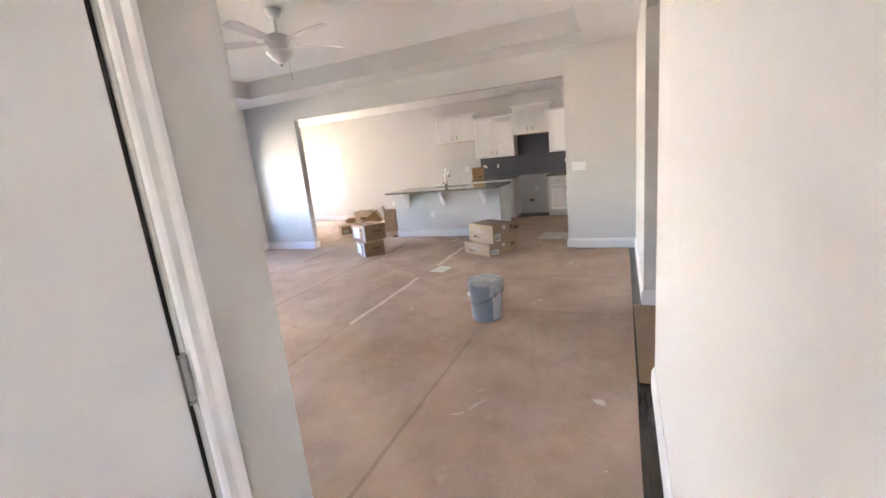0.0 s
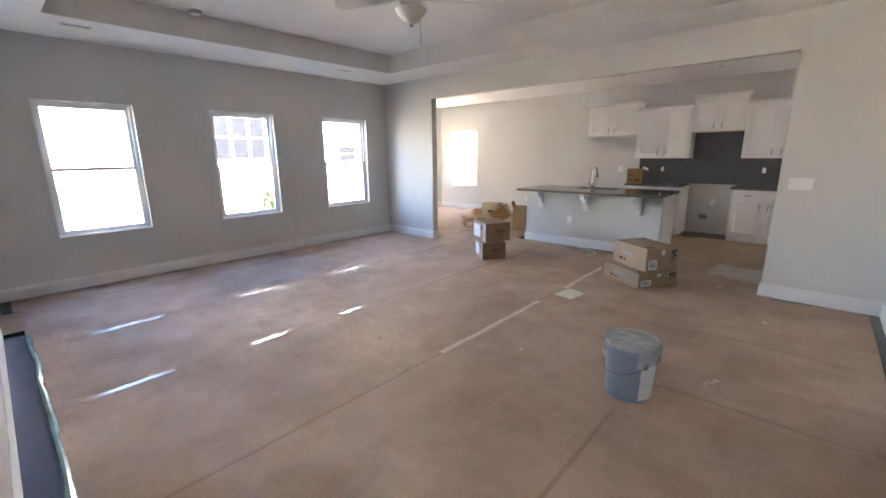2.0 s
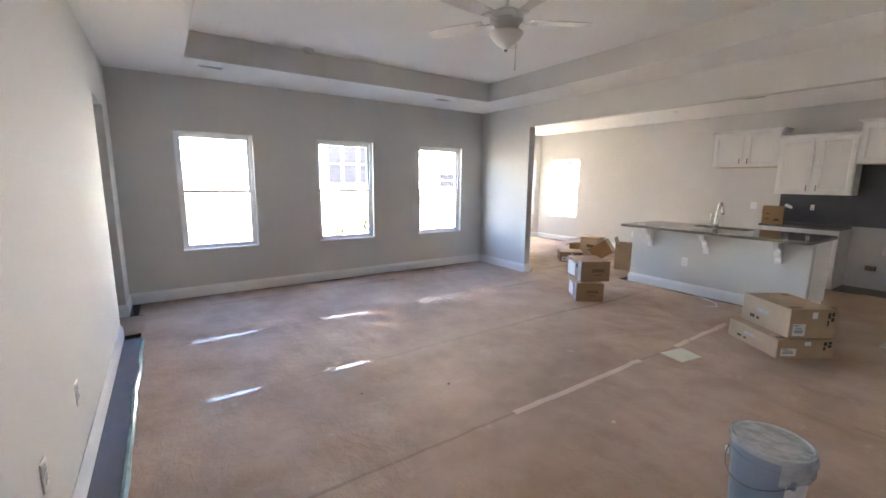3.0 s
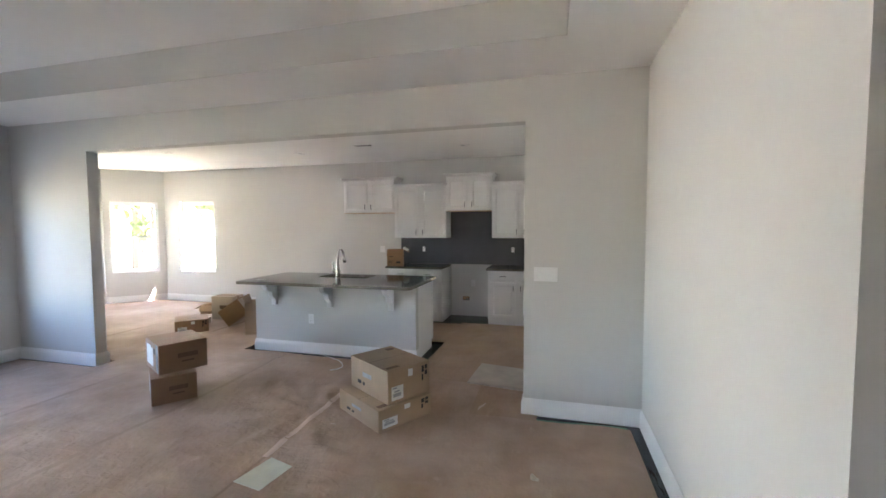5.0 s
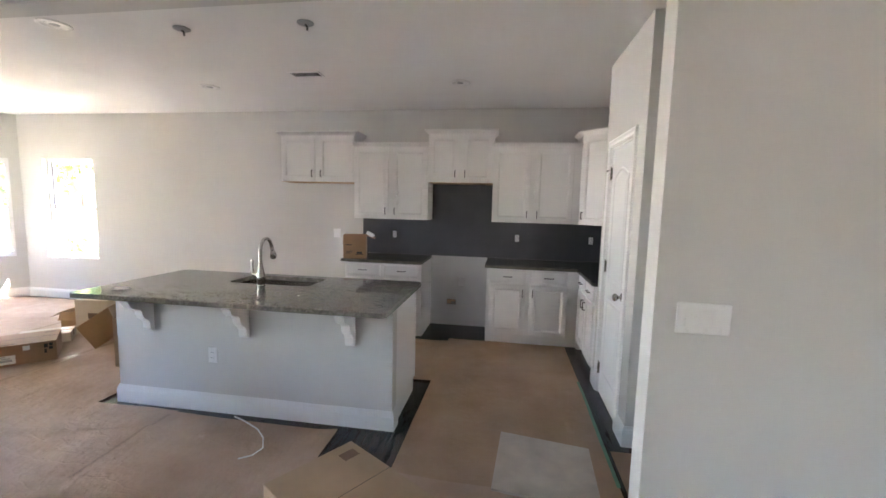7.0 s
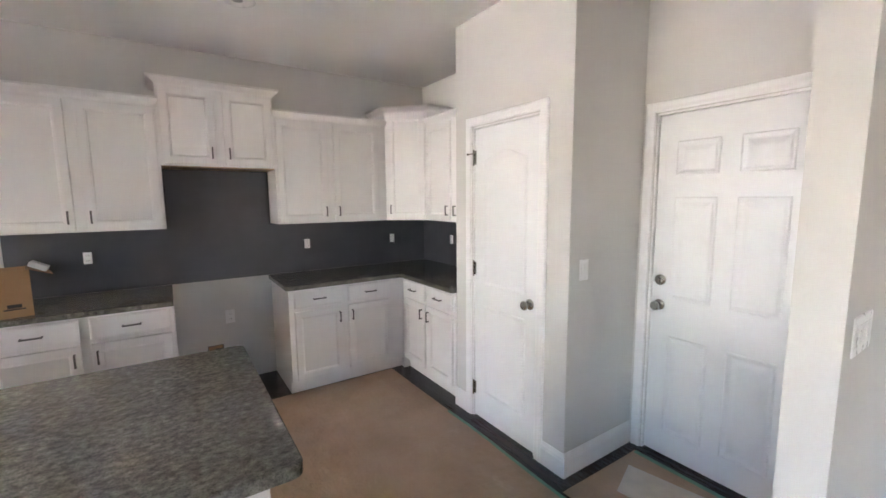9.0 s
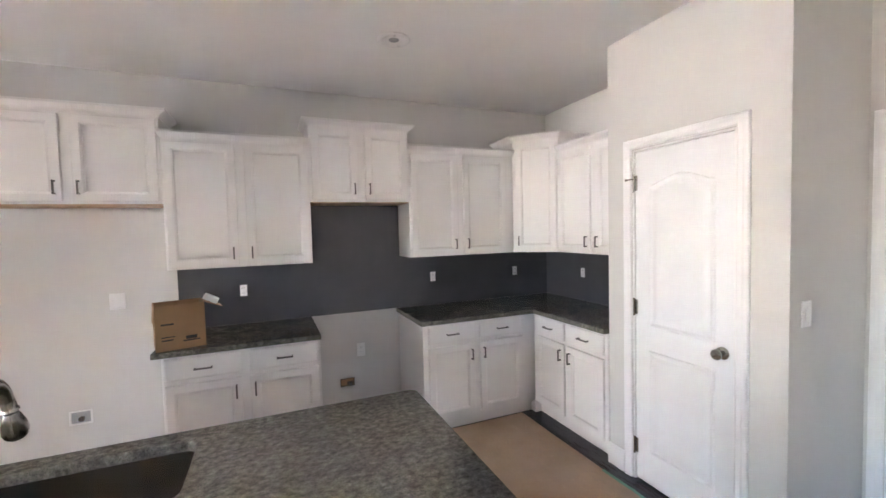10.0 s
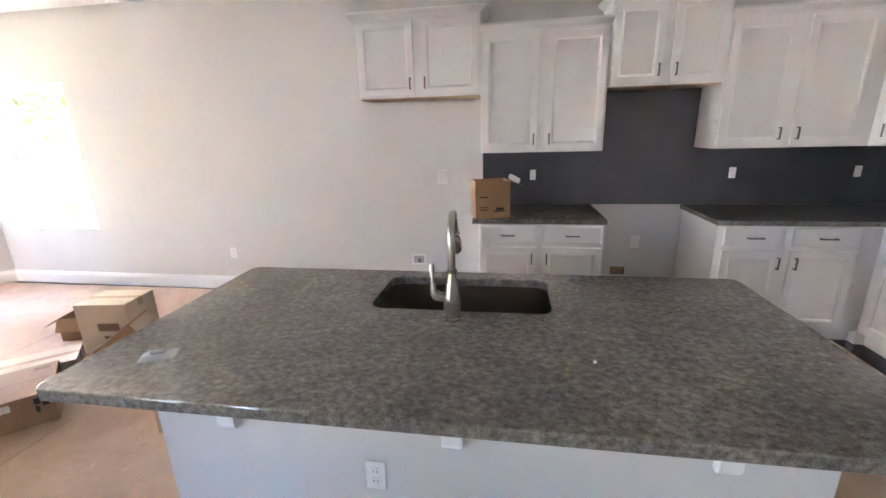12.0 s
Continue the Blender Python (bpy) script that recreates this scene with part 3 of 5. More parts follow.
wall_cabinet(placed(C2, UY), C3 - C2 - 0.001, 1.372, 2.24, 0.3, 0.3, "tall white two-door wall cabinet with crown moulding")
wall_cabinet(placed(C3, UY - 0.004), C4 - C3 - 0.001, 1.825, 2.388, 1, 1, "short white two-door cabinet above the range space")
wall_cabinet(placed(C4, UY), C5 - C4 - 0.001, 1.372, 2.24, 0.3, 0, "tall white two-door wall cabinet beside the kitchen corner", doors=[(0.014, 0.43), (0.486, 0.905)])
RUX = KX - 0.328                                         # face of the cabinets on the east wall
CY = BY - 0.612
wall_cabinet(placed(RUX, CY - 0.001, 0, -90), CY - PY1 - 0.003, 1.372, 2.24, 0, 0, "tall white two-door wall cabinet next to the pantry")

# diagonal corner cabinet
cc = root("corner_wall_cabinet", placed(0, 0), "taller diagonal white corner cabinet with one door", "cabinet", "kitchen wall cabinets")
foot = [(C5, BY - 0.002), (C5, UY), (RUX, CY), (KX - 0.002, CY), (KX - 0.002, BY - 0.002)]
bm = bmesh.new()
loft(bm, [[(x, y, z) for x, y in foot] for z in (1.372, 2.363)])
part("body", bm, CABINET, cc)
bm = bmesh.new()
for_rings = []
for o, h in CROWN:
    for_rings.append([(C5 - o, BY - 0.002, 2.362 + h), (C5 - o, UY - o * 0.41, 2.362 + h), (RUX - o * 0.41, CY - o, 2.362 + h), (KX - 0.002, CY - o, 2.362 + h), (KX - 0.002, BY - 0.002, 2.362 + h)])
loft(bm, for_rings)
part("crown_moulding", bm, CABINET, cc)
dl = math.hypot(RUX - C5, CY - UY)
cd_ = part("door", cab_door(0.030, 1.388, dl - 0.018, 2.34, -0.001), CABINET, cc)
cd_.matrix_basis = placed(C5, UY, 0, math.degrees(math.atan2(CY - UY, RUX - C5)))
pull(cd_, 0.058, 1.475, -0.021)


def base_cabinet(at, w, spans, label, d=0.61, top=0.872, left_end=False):
    """local x across, front frame on y = 0, the wall at y = d"""
    r = root("base_cabinet", at, label, "cabinet", "kitchen base cabinets")
    part("body", boxes((0, 0, 0.105, w, d, top), bevel=0.0015), CABINET, r)
    part("toe_kick", boxes((0.0, 0.06, 0.002, w, d, 0.104)), CABINET, r)
    for k, (a, b) in enumerate(spans):
        dw = part("drawer", slab_front(a, 0.718, b, top - 0.018, 0.0), CABINET, r)
        pull(dw, (a + b) / 2, 0.785, -0.020, False, 0.10)
        dr = part("door", cab_door(a, 0.128, b, 0.690, 0.0), CABINET, r)
        pull(dr, b - 0.030 if k % 2 == 0 else a + 0.030, 0.690 - 0.085, -0.020)
    return r


FY, FXK = 8.105, -0.008                                  # faces of the base cabinets
base_cabinet(placed(C2, FY), C3 - C2, [(0.016, 0.432), (0.482, 0.905)], "white base cabinet with two drawers over two doors", BY - FY - 0.002)
base_cabinet(placed(-1.02, FY), FXK + 1.02 - 0.001, [(0.040, 0.430), (0.480, 0.880)], "white base cabinet with two drawers beside the range space", BY - FY - 0.002)
base_cabinet(placed(FXK, FY - 0.001, 0, -90), FY - PY1 - 0.004, [(0.045, 0.395), (0.440, 0.800)], "white base cabinet run beside the pantry", KX - FXK - 0.002)
single("base_corner_filler", boxes((FXK, FY, 0.002, KX - 0.002, BY - 0.002, 0.872)), CABINET, "white blind corner box under the counter", "cabinet", "", "kitchen base cabinets")

CT0, CT1 = 0.8725, 0.906
single("countertop", boxes((-2.735, FY - 0.04, CT0, C3 + 0.003, BY - 0.002, CT1), bevel=0.004), GRANITE, "dark speckled granite countertop slab on white cabinets", "countertop")
bm = bmesh.new()
lshape = [(-1.043, BY - 0.002), (-1.043, FY - 0.04), (FXK - 0.04, FY - 0.04), (FXK - 0.04, PY1 + 0.003), (KX - 0.002, PY1 + 0.003), (KX - 0.002, BY - 0.002)]
loft(bm, [[(x, y, z) for x, y in lshape] for z in (CT0, CT1)])
bmesh.ops.bevel(bm, geom=list(bm.edges), offset=0.004, segments=2, profile=0.7, affect="EDGES")
single("countertop", bm, GRANITE, "L-shaped dark speckled granite countertop in the kitchen corner", "countertop")
single("trim_backsplash_back", boxes((C2 - 0.002, BY - 0.008, CT1 + 0.001, C3 + 0.0, BY - 0.001, 1.371), (C3, BY - 0.008, CT1 + 0.001, C4, BY - 0.001, 1.824), (C4, BY - 0.008, CT1 + 0.001, KX - 0.009, BY - 0.001, 1.371)),
       SPLASH, "dark slate-grey backsplash behind the counters", "backsplash", "structure")
single("trim_backsplash_east", boxes((KX - 0.008, PY1 + 0.003, CT1 + 0.001, KX - 0.001, BY - 0.002, 1.371)), SPLASH, "dark slate-grey backsplash on the side wall", "backsplash", "structure")

# ---------------------------------------------------------------- island
IX0, IX1, IY0, IY1 = -3.737, -1.505, 5.822, 6.860
BX0, BX1, BYF, BYB = -3.695, -1.545, 6.125, 6.835
SX0, SX1, SY0, SY1 = -2.985, -2.305, 6.43, 6.772
isl = root("kitchen_island", placed(0, 0), "pale grey panelled kitchen island with white baseboard and corbels", "kitchen island")
part("front_panel", boxes((BX0, BYF, 0.003, BX1, BYF + 0.10, 0.879), bevel=0.002), WALL, isl, "greige painted knee wall")
part("cabinet_body", boxes((BX0 + 0.001, BYF + 0.101, 0.105, BX1 - 0.001, BYB, 0.60), (BX0 + 0.001, BYF + 0.101, 0.60, SX0 - 0.05, BYB, 0.879), (SX1 + 0.05, BYF + 0.101, 0.60, BX1 - 0.001, BYB, 0.879)), CABINET, isl)
part("toe_kick", boxes((BX0 + 0.001, BYF + 0.101, 0.003, BX1 - 0.001, BYB - 0.07, 0.104)), CABINET, isl)
for k in range(4):
    a = BX0 + 0.03 + k * 0.53
    part("door", boxes((a, BYB, 0.13, a + 0.49, BYB + 0.02, 0.86), bevel=0.004), CABINET, isl)
bm = bmesh.new()
rings = []
for x, y, m in ((BX0, BYF + 0.10, 0), (BX0, BYF, 1), (BX1, BYF, 2), (BX1, BYF + 0.10, 3)):
    ring = []
    for o, z in BASE:
        dx = -o - 0.0015 if m in (0, 1) else o + 0.0015
        dy = -o - 0.0015 if m in (1, 2) else 0
        ring.append((x + dx, y + dy, z + 0.004))
    rings.append(ring)
loft(bm, rings)
part("baseboard", bm, TRIM, isl, "white moulded baseboard")


def corbel(x, w=0.062):
    """A scrolled bracket under the overhang."""
    yb, zt = BYF - 0.001, 0.8785
    prof = [(0, 0), (-0.215, 0), (-0.215, -0.030), (-0.200, -0.045), (-0.185, -0.075), (-0.150, -0.095), (-0.115, -0.105), (-0.098, -0.125), (-0.096, -0.150), (-0.080, -0.180), (-0.050, -0.200), (-0.035, -0.225), (-0.035, -0.265), (-0.022, -0.285), (0, -0.285)]
    bm = bmesh.new()
    loft(bm, [[(x + s, yb + a, zt + b) for a, b in prof] for s in (-w / 2, w / 2)])
    box(bm, x - w / 2 - 0.012, yb - 0.225, zt - 0.018, x + w / 2 + 0.012, yb, zt + 0.0)
    return bm


for x in (-3.40, -2.63, -1.84):
    part("corbel", corbel(x), TRIM, isl, "white scrolled wooden corbel")


def rounded(x0, y0, x1, y1, r, z, seg=5, sharp=()):
    pts = []
    for cx, cy, a0 in ((x1 - r, y1 - r, 0), (x0 + r, y1 - r, 90), (x0 + r, y0 + r, 180), (x1 - r, y0 + r, 270)):
        for k in range(seg + 1):
            a = radians(a0 + 90 * k / seg)
            pts.append((cx + r * math.cos(a), cy + r * math.sin(a), z))
    return pts


# slab with the sink's cut-out
bm = bmesh.new()
top, bot = 0.914, 0.880
outer = [(0.0, bot), (0.0, top - 0.005), (0.0015, top - 0.0015), (0.005, top)]
loops = [[bm.verts.new(p) for p in rounded(IX0 + i, IY0 + i, IX1 - i, IY1 - i, 0.035, z)] for i, z in outer]
inner = [(0.004, top), (0.001, top - 0.0015), (0.0, top - 0.005), (0.0, bot)]
loops += [[bm.verts.new(p) for p in rounded(SX0 - i, SY0 - i, SX1 + i, SY1 + i, 0.05, z)] for i, z in inner]
loops.append(loops[0])
for a, b in zip(loops, loops[1:]):
    for i in range(len(a)):
        j = (i + 1) % len(a)
        bm.faces.new((a[i], a[j], b[j], b[i]))
single("island_countertop", bm, GRANITE, "large polished speckled grey-brown granite island top", "countertop")

sink = root("kitchen_sink", placed((SX0 + SX1) / 2, (SY0 + SY1) / 2, 0.70), "undermounted single-bowl stainless steel kitchen sink", "sink")
bm = bmesh.new()
hw, hd = (SX1 - SX0) / 2 + 0.006, (SY1 - SY0) / 2 + 0.006
bowl = [(0.02, 0.1785), (0.0, 0.1785), (0.0, 0.10), (-0.004, 0.03), (-0.02, 0.008), (-0.05, 0.0)]
loft(bm, [rounded(-hw - i, -hd - i, hw + i, hd + i, 0.06, z) for i, z in bowl], cap0=False)
part("bowl", bm, STEEL, sink, "", True)
part("drain", lathe(bmesh.new(), [(0.001, 0.001), (0.055, 0.001), (0.055, 0.004), (0.045, 0.005), (0.038, 0.002), (0.001, 0.002)], (0, 0.03, 0), 20), NICKEL, sink, "", True)

fau = root("kitchen_faucet", placed(-2.655, 6.362, 0.9145, 3.5), "tall satin nickel gooseneck pull-down kitchen faucet", "faucet")
part("base", lathe(bmesh.new(), [(0.001, 0), (0.030, 0), (0.030, 0.006), (0.026, 0.010), (0.029, 0.030), (0.033, 0.055), (0.031, 0.085), (0.024, 0.115), (0.018, 0.150), (0.016, 0.170), (0.019, 0.173), (0.019, 0.180), (0.001, 0.180)]), NICKEL, fau, "", True)
pts = [(0, 0, 0.175), (0, 0, 0.268)] + [(0.0, 0.085 - 0.085 * math.cos(radians(a)), 0.268 + 0.088 * math.sin(radians(a))) for a in range(15, 166, 15)]
part("spout", tube(bmesh.new(), pts, 0.0135, 16), NICKEL, fau, "", True)
e = Vector(pts[-1])
part("spray_head", tube(bmesh.new(), [e, e + Vector((0.001, 0.006, -0.020)), e + Vector((0.001, 0.008, -0.026)), e + Vector((0.001, 0.010, -0.034)), e + Vector((0.001, 0.014, -0.046)), e + Vector((0.001, 0.020, -0.066)), e + Vector((0.001, 0.026, -0.086)), e + Vector((0.001, 0.030, -0.098)), e + Vector((0.001, 0.032, -0.104))], [0.0145, 0.0150, 0.0185, 0.0140, 0.0190, 0.0250, 0.0265, 0.0235, 0.0180], 18), NICKEL, fau, "", True)
part("handle", tube(bmesh.new(), [(-0.026, 0, 0.080), (-0.055, 0, 0.086), (-0.066, 0.0, 0.100), (-0.068, 0.002, 0.140), (-0.070, 0.004, 0.190), (-0.070, 0.004, 0.202)], [0.015, 0.019, 0.015, 0.007, 0.011, 0.006], 12), NICKEL, fau, "", True)


# ---------------------------------------------------------------- floor covering
# places where things press the paper flat: x, y, radius
PRESSED = ((-1.16, 4.83, 0.72), (-3.45, 4.70, 0.62), (-0.68, 2.35, 0.30), (-5.30, 6.65, 0.60), (-5.55, 7.40, 0.75), (-4.60, 6.90, 0.75), (-0.55, 5.90, 0.75), (0.30, 5.86, 0.50), (-2.45, 5.85, 0.55), (-1.78, 3.86, 0.34))


def paper_z(x, y):
    """Height of the loosely laid paper: long soft ripples, puckers across the sheets and folds that fan out near the opening."""
    press = 1.0
    for px, py, pr in PRESSED:
        press = min(press, max(0.0, math.hypot(x - px, y - py) / pr - 0.75) * 2.0)
    soft = noise.noise(Vector((x * 1.2, y * 1.2, 0.3))) * 0.5 + 0.5
    wave = noise.noise(Vector((x * 2.3 + 0.5 * y, y * 1.7, 17.0))) + 0.5
    r = noise.noise(Vector((x * 0.75 + 0.25 * y, y * 2.4 - 0.35 * x, 4.2)))
    q = noise.noise(Vector((x * 1.5 - 0.6 * y, y * 1.5, 14.2)))
    hub = math.exp(-((x + 2.0) ** 2 + (y - 4.6) ** 2) / 2.2)
    loose = 0.22 * max(0.0, noise.noise(Vector((x * 0.55, y * 0.55, 21.0))) + 0.36) + 0.75 * hub
    fine = noise.noise(Vector((x * 6.5, y * 5.0, 9.1)))
    pucker = max(0.0, noise.noise(Vector((x * 1.7 + 0.3 * y, y * 8.0 - 0.8 * x, 41.0)))) * (0.45 + noise.noise(Vector((x * 0.9, y * 0.9, 51.0))))
    fold = math.exp(-(r / 0.07) ** 2) + 0.4 * math.exp(-(q / 0.05) ** 2)
    fan_out = hub * abs(noise.noise(Vector((math.atan2(y - 4.7, x + 2.0) * 3.2, 0.5, 31.0))))
    return 0.0035 + press * (0.004 * soft + 0.010 * wave + 0.034 * loose * fold + 0.030 * fan_out + 0.020 * pucker) + (0.4 + 0.6 * press) * 0.0022 * (fine + 0.4)


def sheet_mesh(x0, x1, y0, y1, lift=0.0, step=0.05, wobble=0.0, left=None):
    nx, ny = max(1, round((x1 - x0) / step)), max(1, round((y1 - y0) / step))
    bm, grid = bmesh.new(), []
    for j in range(ny + 1):
        row = []
        for i in range(nx + 1):
            y = y0 + (y1 - y0) * j / ny
            xl = left(y) if left else x0
            x = xl + (x1 - xl) * i / nx
            edge = (i in (0, nx)) or (j in (0, ny))
            wx = wobble * noise.noise(Vector((y * 0.8, x0, 2.0))) if i in (0, nx) else 0
            wy = wobble * noise.noise(Vector((x * 0.8, y0, 7.0))) if j in (0, ny) else 0
            row.append(bm.verts.new((x + wx, y + wy, paper_z(x, y) + lift - (0.002 if edge and lift == 0 else 0))))
        grid.append(row)
    for j in range(ny):
        for i in range(nx):
            bm.faces.new((grid[j][i], grid[j][i + 1], grid[j + 1][i + 1], grid[j + 1][i]))
    return bm


def ridge_strip(x, y0, y1, half, lift, crest):
    """A strip along y on a paper seam, tape or painted overlap shade, a little raised in its middle."""
    n = max(2, round((y1 - y0) / 0.05))
    bm, grid = bmesh.new(), []
    for j in range(n + 1):
        y = y0 + (y1 - y0) * j / n
        c = crest * (0.6 + 0.5 * noise.noise(Vector((x, y * 2.5, 3.0))))
        dx = 0.004 * noise.noise(Vector((y * 1.1, x, 8.0)))
        grid.append([bm.verts.new((x + dx + half * u, y, paper_z(x + half * u, y) + lift + c * (1 - u * u))) for u in (-1, -0.6, -0.2, 0.2, 0.6, 1)])
    for a, b in zip(grid, grid[1:]):
        for i in range(5):
            bm.faces.new((a[i], a[i + 1], b[i + 1], b[i]))
    return bm


RED, KRA = "wrinkled red-brown rosin paper taped over the wood floor", "smooth brown kraft paper laid over the kitchen floor"
SHEETS = (
    (-6.13, -5.645, -0.21, 5.05, 0.0005, PAPER), (-5.66, -4.405, -0.16, 5.06, 0.0, PAPER), (-4.42, -3.145, -0.13, 6.06, 0.0006, PAPER), (-3.16, -1.905, -0.14, 6.05, 0.0, PAPER),
    (-1.92, -0.655, -0.16, 5.72, 0.0006, PAPER), (-0.675, 0.545, -0.17, 2.56, 0.0012, PAPER), (-0.675, 0.545, 2.53, 3.66, 0.0018, PAPER), (-0.675, 0.545, 3.63, 5.02, 0.0012, PAPER),
    (-0.23, 0.545, -3.45, -0.15, 0.0006, PAPER), (0.55, 3.9, 1.50, 2.84, 0.0004, KRAFT), (-5.62, -4.95, -2.3, -0.14, 0.0022, KRAFT),
    (-4.96, -3.83, 5.02, 8.64, 0.0024, PAPER), (-6.2, -4.945, 5.28, 8.66, 0.0006, PAPER), (-7.4, -6.185, 5.66, 8.66, 0.0, PAPER),
    (-1.43, -0.13, 5.68, 8.13, 0.0028, KRAFT), (-0.10, 0.56, 5.29, 6.16, 0.0004, KRAFT), (-3.85, -1.42, 6.96, 8.04, 0.0004, KRAFT), (-0.70, -0.15, 5.0, 5.70, 0.0034, KRAFT))
for x0, x1, y0, y1, lift, m in SHEETS:
    single("floor_paper", sheet_mesh(x0, x1, y0, y1, lift, 0.035, 0.012), m, RED if m is PAPER else KRA, "floor paper", "", "floor paper sheets", None, True)
single("floor_paper", sheet_mesh(-8.78, -7.385, 5.70, 8.66, 0.0006, 0.035, 0.0, lambda y: max(-8.78, -8.78 + y - 7.97, -6.86 - (y - 5.235) / 0.707)), PAPER, RED, "floor paper", "", "floor paper sheets", None, True)
# seam by seam: where shiny and pale tape runs along it; dark strips between are painted overlap shade
SEAMS = ((-5.652, 0.2, 4.9, ((0.5, 1.1), (2.4, 3.0), (3.9, 4.5)), ()), (-4.412, 0.05, 5.0, ((0.15, 0.92), (1.38, 2.0), (2.6, 3.5), (4.1, 4.7)), ()), (-3.160, 0.02, 6.0, ((0.03, 0.98), (1.06, 1.62), (1.76, 2.9), (3.08, 3.98), (4.02, 5.3)), ()),
         (-1.912, 0.05, 5.65, (), ((1.94, 3.42), (4.02, 5.06))), (-4.95, 5.4, 8.5, ((5.6, 6.3), (6.7, 7.5)), ()), (-6.19, 5.4, 8.5, ((5.7, 6.6), (7.2, 8.0)), ()))
for x, y0, y1, shiny, pale in SEAMS:
    at = y0
    for a, b, kind in sorted([(a, b, 0) for a, b in shiny] + [(a, b, 1) for a, b in pale] + [(y1, y1, 2)]):
        if a - at > 0.03:
            single("paper_seam", ridge_strip(x, at, a, 0.011, 0.0032, 0.001), SEAMSHADE, "dark brown strip painted as overlap shade along a paper seam", "tape", "", "paper tapes", None, True)
        if kind == 0:
            single("seam_tape_and_shade", ridge_strip(x, a, b, 0.023, 0.0036, 0.0010), TAPE, "shiny clear tape strip over a paper seam", "tape", "", "seam tapes", None, True)
        elif kind == 1:
            single("seam_tape_and_shade", ridge_strip(x, a, b, 0.024, 0.0036, 0.0030), PALETAPE, "pale pinkish tape strip over a paper seam", "tape", "", "seam tapes", None, True)
        at = b
# dark strips painted as overlap shade, across and along the east sheets
for x0, x1, y in ((-0.62, 0.50, 2.545), (-0.62, 0.50, 3.645)):
    single("seam_tape_and_shade", sheet_mesh(x0, x1, y - 0.016, y + 0.016, 0.0046, 0.032, 0.004), SEAMSHADE, "dark brown strip painted as overlap shade along a paper seam", "tape", "", "paper tapes", None, True)
single("seam_tape_and_shade", ridge_strip(-0.668, 0.0, 2.1, 0.012, 0.0040, 0.0015), SEAMSHADE, "dark brown strip painted as overlap shade along a paper seam", "tape", "", "paper tapes", None, True)
for b in ((-0.146, 5.80, -0.124, 7.2, 0.0060), (-0.08, 5.27, 0.5, 5.295, 0.0040), (0.535, 5.30, 0.565, 6.15, 0.0040), (-0.22, 5.014, 0.52, 5.034, 0.0040)):
    single("green_tape", sheet_mesh(b[0], b[2], b[1], b[3], b[4] - 0.002, 0.04, 0.004), GREEN, "green masking tape along the paper's edge", "tape", "", "green tapes", None, True)
# blue film on the floor along the near wall, its edge crumpled over the paper
single("floor_film", boxes((-4.86, NY + 0.019, 0.0008, -0.36, -0.135, 0.0022)), BLUEFILM, "smooth slate-blue plastic film stuck on the floor", "plastic film")
film = bmesh.new()
pts = []
for k in range(46):
    x = -4.75 + 4.3 * k / 45
    pts.append((x, -0.145 + 0.025 * noise.noise(Vector((x * 2.1, 0, 0))), 0.016 + 0.006 * noise.noise(Vector((x * 3, 5, 0)))))
tube(film, pts, [0.016 + 0.020 * abs(noise.noise(Vector((p[0] * 2.5, 1, 1)))) for p in pts], 8)
single("plastic_film", film, FILM, "crumpled blue-green plastic film along the paper's edge", "plastic film", "", "", None, True)


# ---------------------------------------------------------------- ceiling fan and ceiling fittings
FANX, FANY = -2.60, 2.38
fan = root("ceiling_fan", placed(FANX, FANY, TRAY - 0.045), "white five-blade ceiling fan with a frosted glass light", "ceiling fan")
part("canopy", lathe(bmesh.new(), [(0.001, 0.044), (0.075, 0.044), (0.075, 0.025), (0.06, -0.010), (0.03, -0.035), (0.001, -0.035)]), BLADE, fan, "", True)
part("downrod", lathe(bmesh.new(), [(0.001, -0.025), (0.013, -0.025), (0.013, -0.19), (0.001, -0.19)], seg=12), BLADE, fan, "", True)
part("motor", lathe(bmesh.new(), [(0.001, -0.165), (0.04, -0.168), (0.10, -0.19), (0.125, -0.215), (0.125, -0.25), (0.10, -0.275), (0.085, -0.30), (0.06, -0.33), (0.001, -0.33)]), BLADE, fan, "", True)
part("light_bowl", lathe(bmesh.new(), [(0.001, -0.328), (0.09, -0.33), (0.125, -0.335), (0.128, -0.345), (0.105, -0.38), (0.06, -0.42), (0.025, -0.445), (0.001, -0.448)]), FROST, fan, "frosted glass bowl", True)
part("finial", lathe(bmesh.new(), [(0.001, -0.447), (0.012, -0.449), (0.014, -0.458), (0.006, -0.468), (0.001, -0.470)], seg=12), NICKEL, fan, "", True)
part("pull_chain", tube(bmesh.new(), [(0.05, 0.05, -0.34), (0.052, 0.052, -0.50), (0.053, 0.052, -0.60)], [0.0016, 0.0016, 0.004], 6), NICKEL, fan)
for k in range(5):
    arm = part("blade_arm", boxes((0.10, -0.018, -0.262, 0.20, 0.018, -0.254), (0.19, -0.035, -0.262, 0.24, 0.035, -0.255), bevel=0.002), BLADE, fan)
    bm = bmesh.new()
    out = [(0.19, -0.048), (0.40, -0.060), (0.60, -0.066), (0.655, -0.055), (0.672, -0.02), (0.672, 0.02), (0.655, 0.055), (0.60, 0.066), (0.40, 0.060), (0.19, 0.048)]
    loft(bm, [[(x, y, z + 0.16 * y - 0.25) for x, y in out] for z in (0.0, 0.007)])
    bl = part("blade", bm, BLADE, arm)
    arm.matrix_basis = pose(0, 0, 0, 0, 0, 62 + 72 * k)


